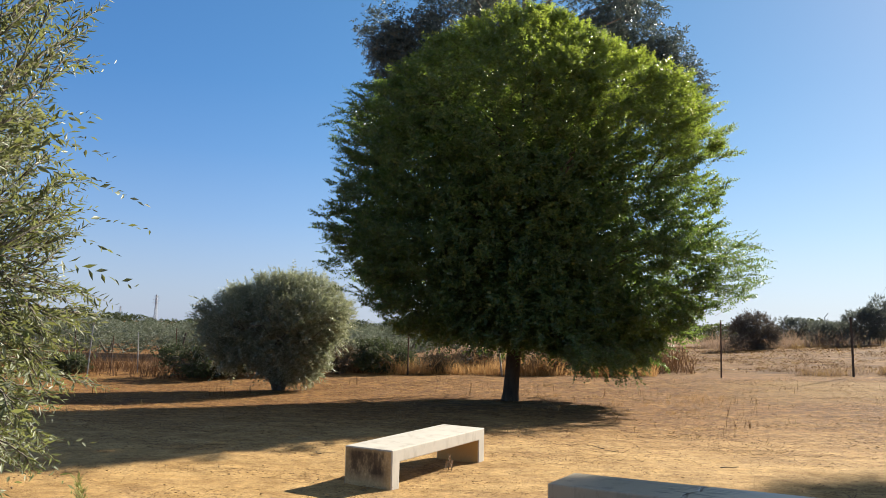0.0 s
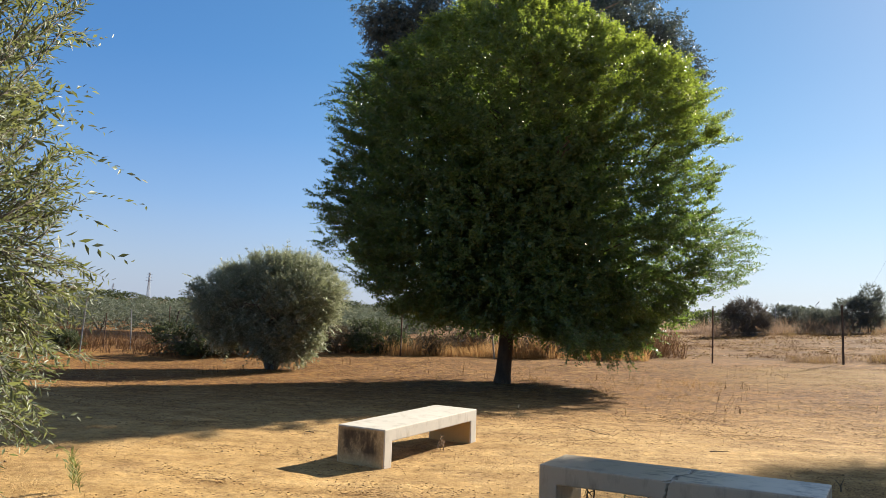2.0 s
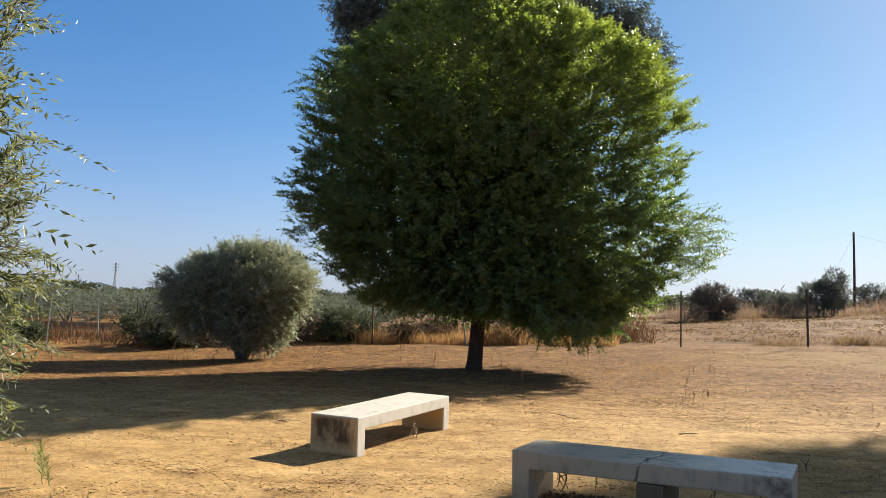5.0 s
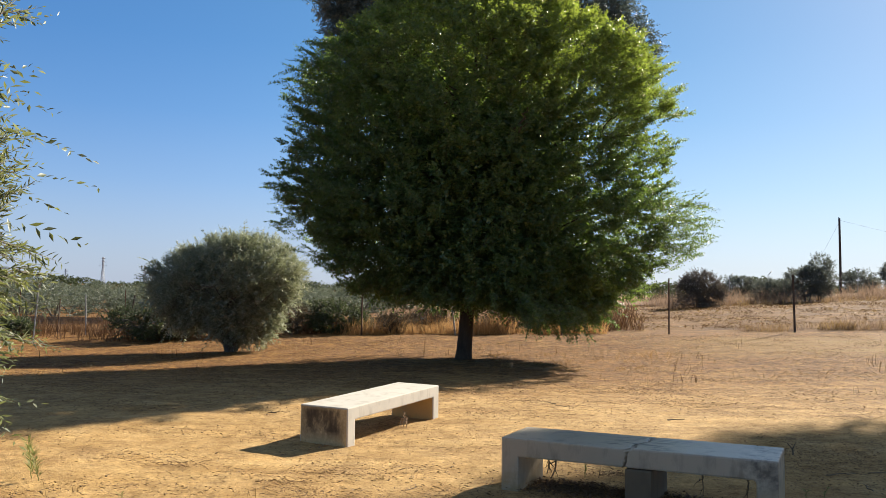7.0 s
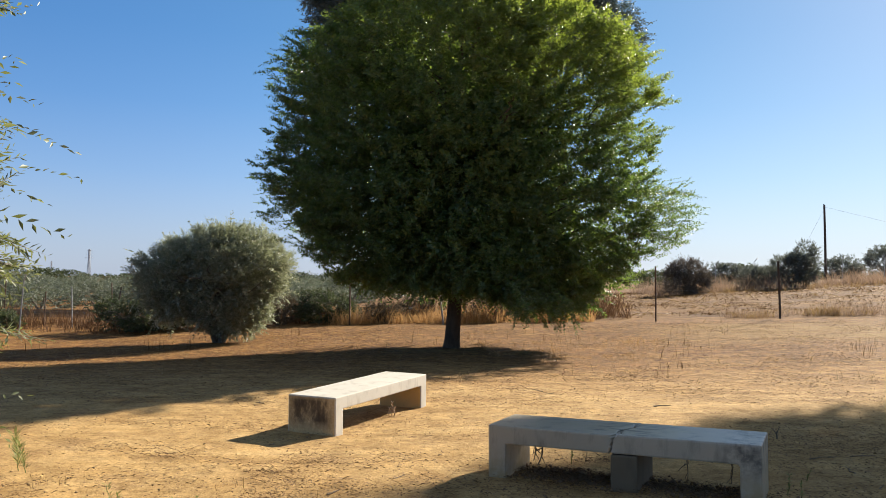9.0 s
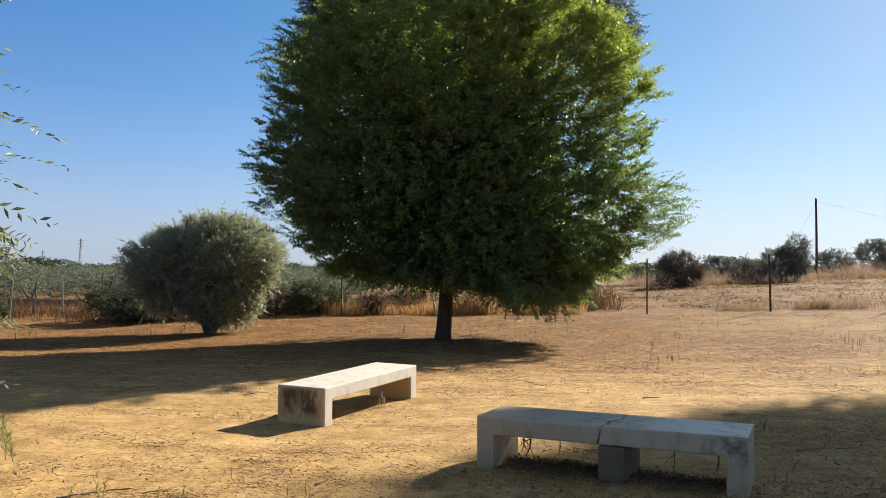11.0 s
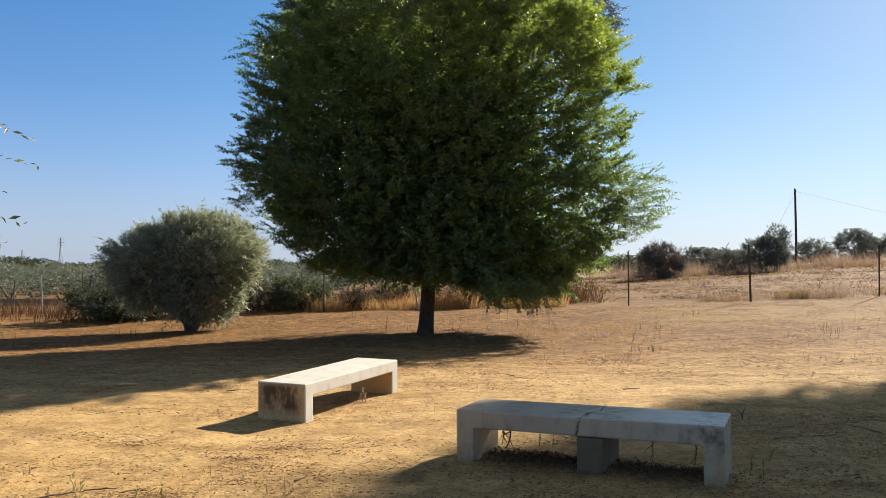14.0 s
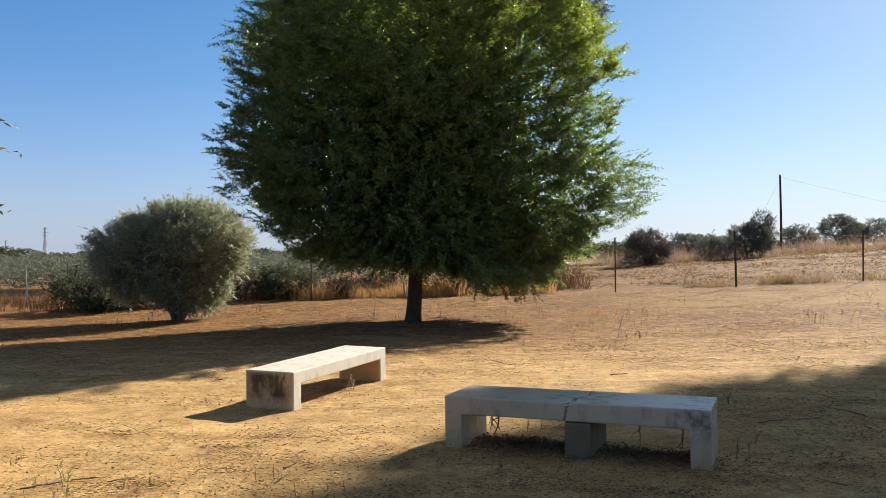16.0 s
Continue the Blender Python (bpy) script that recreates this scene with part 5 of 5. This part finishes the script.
def build_root(x, y, z, drop, bend, radius=0.008):
    """A dry root or vine hanging below the cracked bench."""
    t = thing("dry_vine", (x, y, z), "dry brown vine hanging under the cracked bench", "vine", "hanging vines")
    k = np.linspace(0, 1, 9)
    pts = np.column_stack([bend * np.sin(k * 3.0), 0.03 * np.sin(k * 5), 0.02 - drop * k])
    v, f = tube(pts, np.linspace(radius, radius * 0.4, 9), 5)
    part_mesh("stem", mesh_of("stem", v, f, TWIG, True), t)
    for j in range(3):
        p = pts[2 + 2 * j]
        v, f = tube(bent(p, p + [rng.normal(0, 0.05), rng.normal(0, 0.03), -0.06], 0.01, 5), np.linspace(radius * 0.5, 0.002, 5), 4)
        part_mesh("side_twig", mesh_of("side_twig", v, f, TWIG), t)
    return t


for x, y, drop, bend, r in ((0.43, 7.10, 0.26, 0.05, 0.012), (0.47, 7.12, 0.17, -0.06, 0.010), (0.40, 7.08, 0.22, 0.02, 0.008), (1.55, 6.55, 0.24, 0.012, 0.006), (1.80, 6.42, 0.22, 0.07, 0.006), (0.82, 6.95, 0.2, 0.01, 0.003)):
    build_root(x, y, 0.285, drop, bend, r)


def build_stub(x, y, height):
    """A dead forked twig still standing in the ground."""
    t = thing("dead_twig", (x, y, float(land(x, y))), "dead forked twig standing in the sand", "twig")
    v, f = tube(bent((0, 0, -0.03), (0.01, 0, height * 0.6), 0.0, 5, 0.004), np.linspace(0.010, 0.006, 5), 6)
    part_mesh("stem", mesh_of("stem", v, f, TWIG, True), t)
    for side in (-1, 1):
        v, f = tube(bent((0.006, 0, height * 0.4), (side * 0.045, 0.01, height * (0.95 + 0.05 * side)), 0.01, 5), np.linspace(0.006, 0.003, 5), 5)
        part_mesh("side_twig", mesh_of("side_twig", v, f, TWIG, True), t)
    return t


build_stub(2.97, 8.63, 0.13)


def build_stick(x, y, length, turn, radius, fork):
    t = thing("stick", (x, y, float(land(x, y)) + radius), "dry fallen stick lying on the sand", "stick", "fallen sticks")
    pts = bent((-length / 2, 0, 0), (length / 2, 0, 0.01), 0.0, 7, length * 0.03)
    pts[:, 2] = np.abs(pts[:, 2]) * 0.3
    v, f = tube(pts, np.linspace(radius, radius * 0.4, 7), 6)
    part_mesh("stem", mesh_of("stem", v, f, TWIG, True), t)
    if fork:
        v, f = tube(bent(pts[3], pts[3] + [length * 0.25, length * 0.18 * fork, 0.02], 0.0, 5, 0.004), np.linspace(radius * 0.6, radius * 0.25, 5), 5)
        part_mesh("side_twig", mesh_of("side_twig", v, f, TWIG), t)
    t.rotation_euler = (0, 0, turn)
    return t


for k in range(34):
    if k < 20:
        x, y = rng.uniform(1.9, 4.6), rng.uniform(5.0, 8.6)
    elif k < 28:
        x, y = rng.uniform(-3.6, 0.2), rng.uniform(4.8, 7.4)
    else:
        x, y = rng.uniform(-4, 6), rng.uniform(9, 14)
    build_stick(x, y, rng.uniform(0.1, 0.38), rng.uniform(0, 3.1), rng.uniform(0.004, 0.009), rng.choice([-1, 0, 1]))


def clods(points, size, name, label, mat=CLOD):
    p = points.copy()
    n = len(p)
    r = rng.uniform(0.3, 1.0, n) ** 2 * size
    p[:, 2] = land(p[:, 0], p[:, 1]) + r * 0.25
    corner = np.array([(1, 0, 0), (-1, 0, 0), (0, 1, 0), (0, -1, 0), (0, 0, 0.8), (0, 0, -0.8)], float)
    v = p[:, None] + (corner[None] + rng.normal(0, 0.22, (n, 6, 3))) * r[:, None, None]
    tri = np.array([(0, 2, 4), (2, 1, 4), (1, 3, 4), (3, 0, 4), (2, 0, 5), (1, 2, 5), (3, 1, 5), (0, 3, 5)])
    f = (np.arange(n)[:, None, None] * 6 + tri[None]).reshape(-1, 3)
    return tagged(new(name, mesh_of(name, v.reshape(-1, 3), f, mat, True)), label, "pebbles", kind="stuff")


clods(scatter(4200, -9, 9, 3.6, 14, 0.8, 13), 0.014, "pebbles", "small ochre clods and pebbles on the sand")
clods(scatter(12000, -14, 16, 13, 27, 0.5, 14), 0.013, "soil_clods", "dry clods of soil in the clearing")
# Soil crumbs below the seat, their dark tone partly standing in for shade.
SOIL_AND_SHADE = plain_material("crumbly_soil_and_shade", (0.17, 0.100, 0.053), (0.34, 0.215, 0.12), 14.0, 0.95, 0.5, 0.01)
clods(np.concatenate([heap(130, 0.42 + 0.125 * k, 6.98 - 0.055 * k, 0.12, 1.0) for k in range(13)]), 0.022, "dark_soil_crumbs", "dark crumbly soil with added shade tone under the cracked bench", SOIL_AND_SHADE)
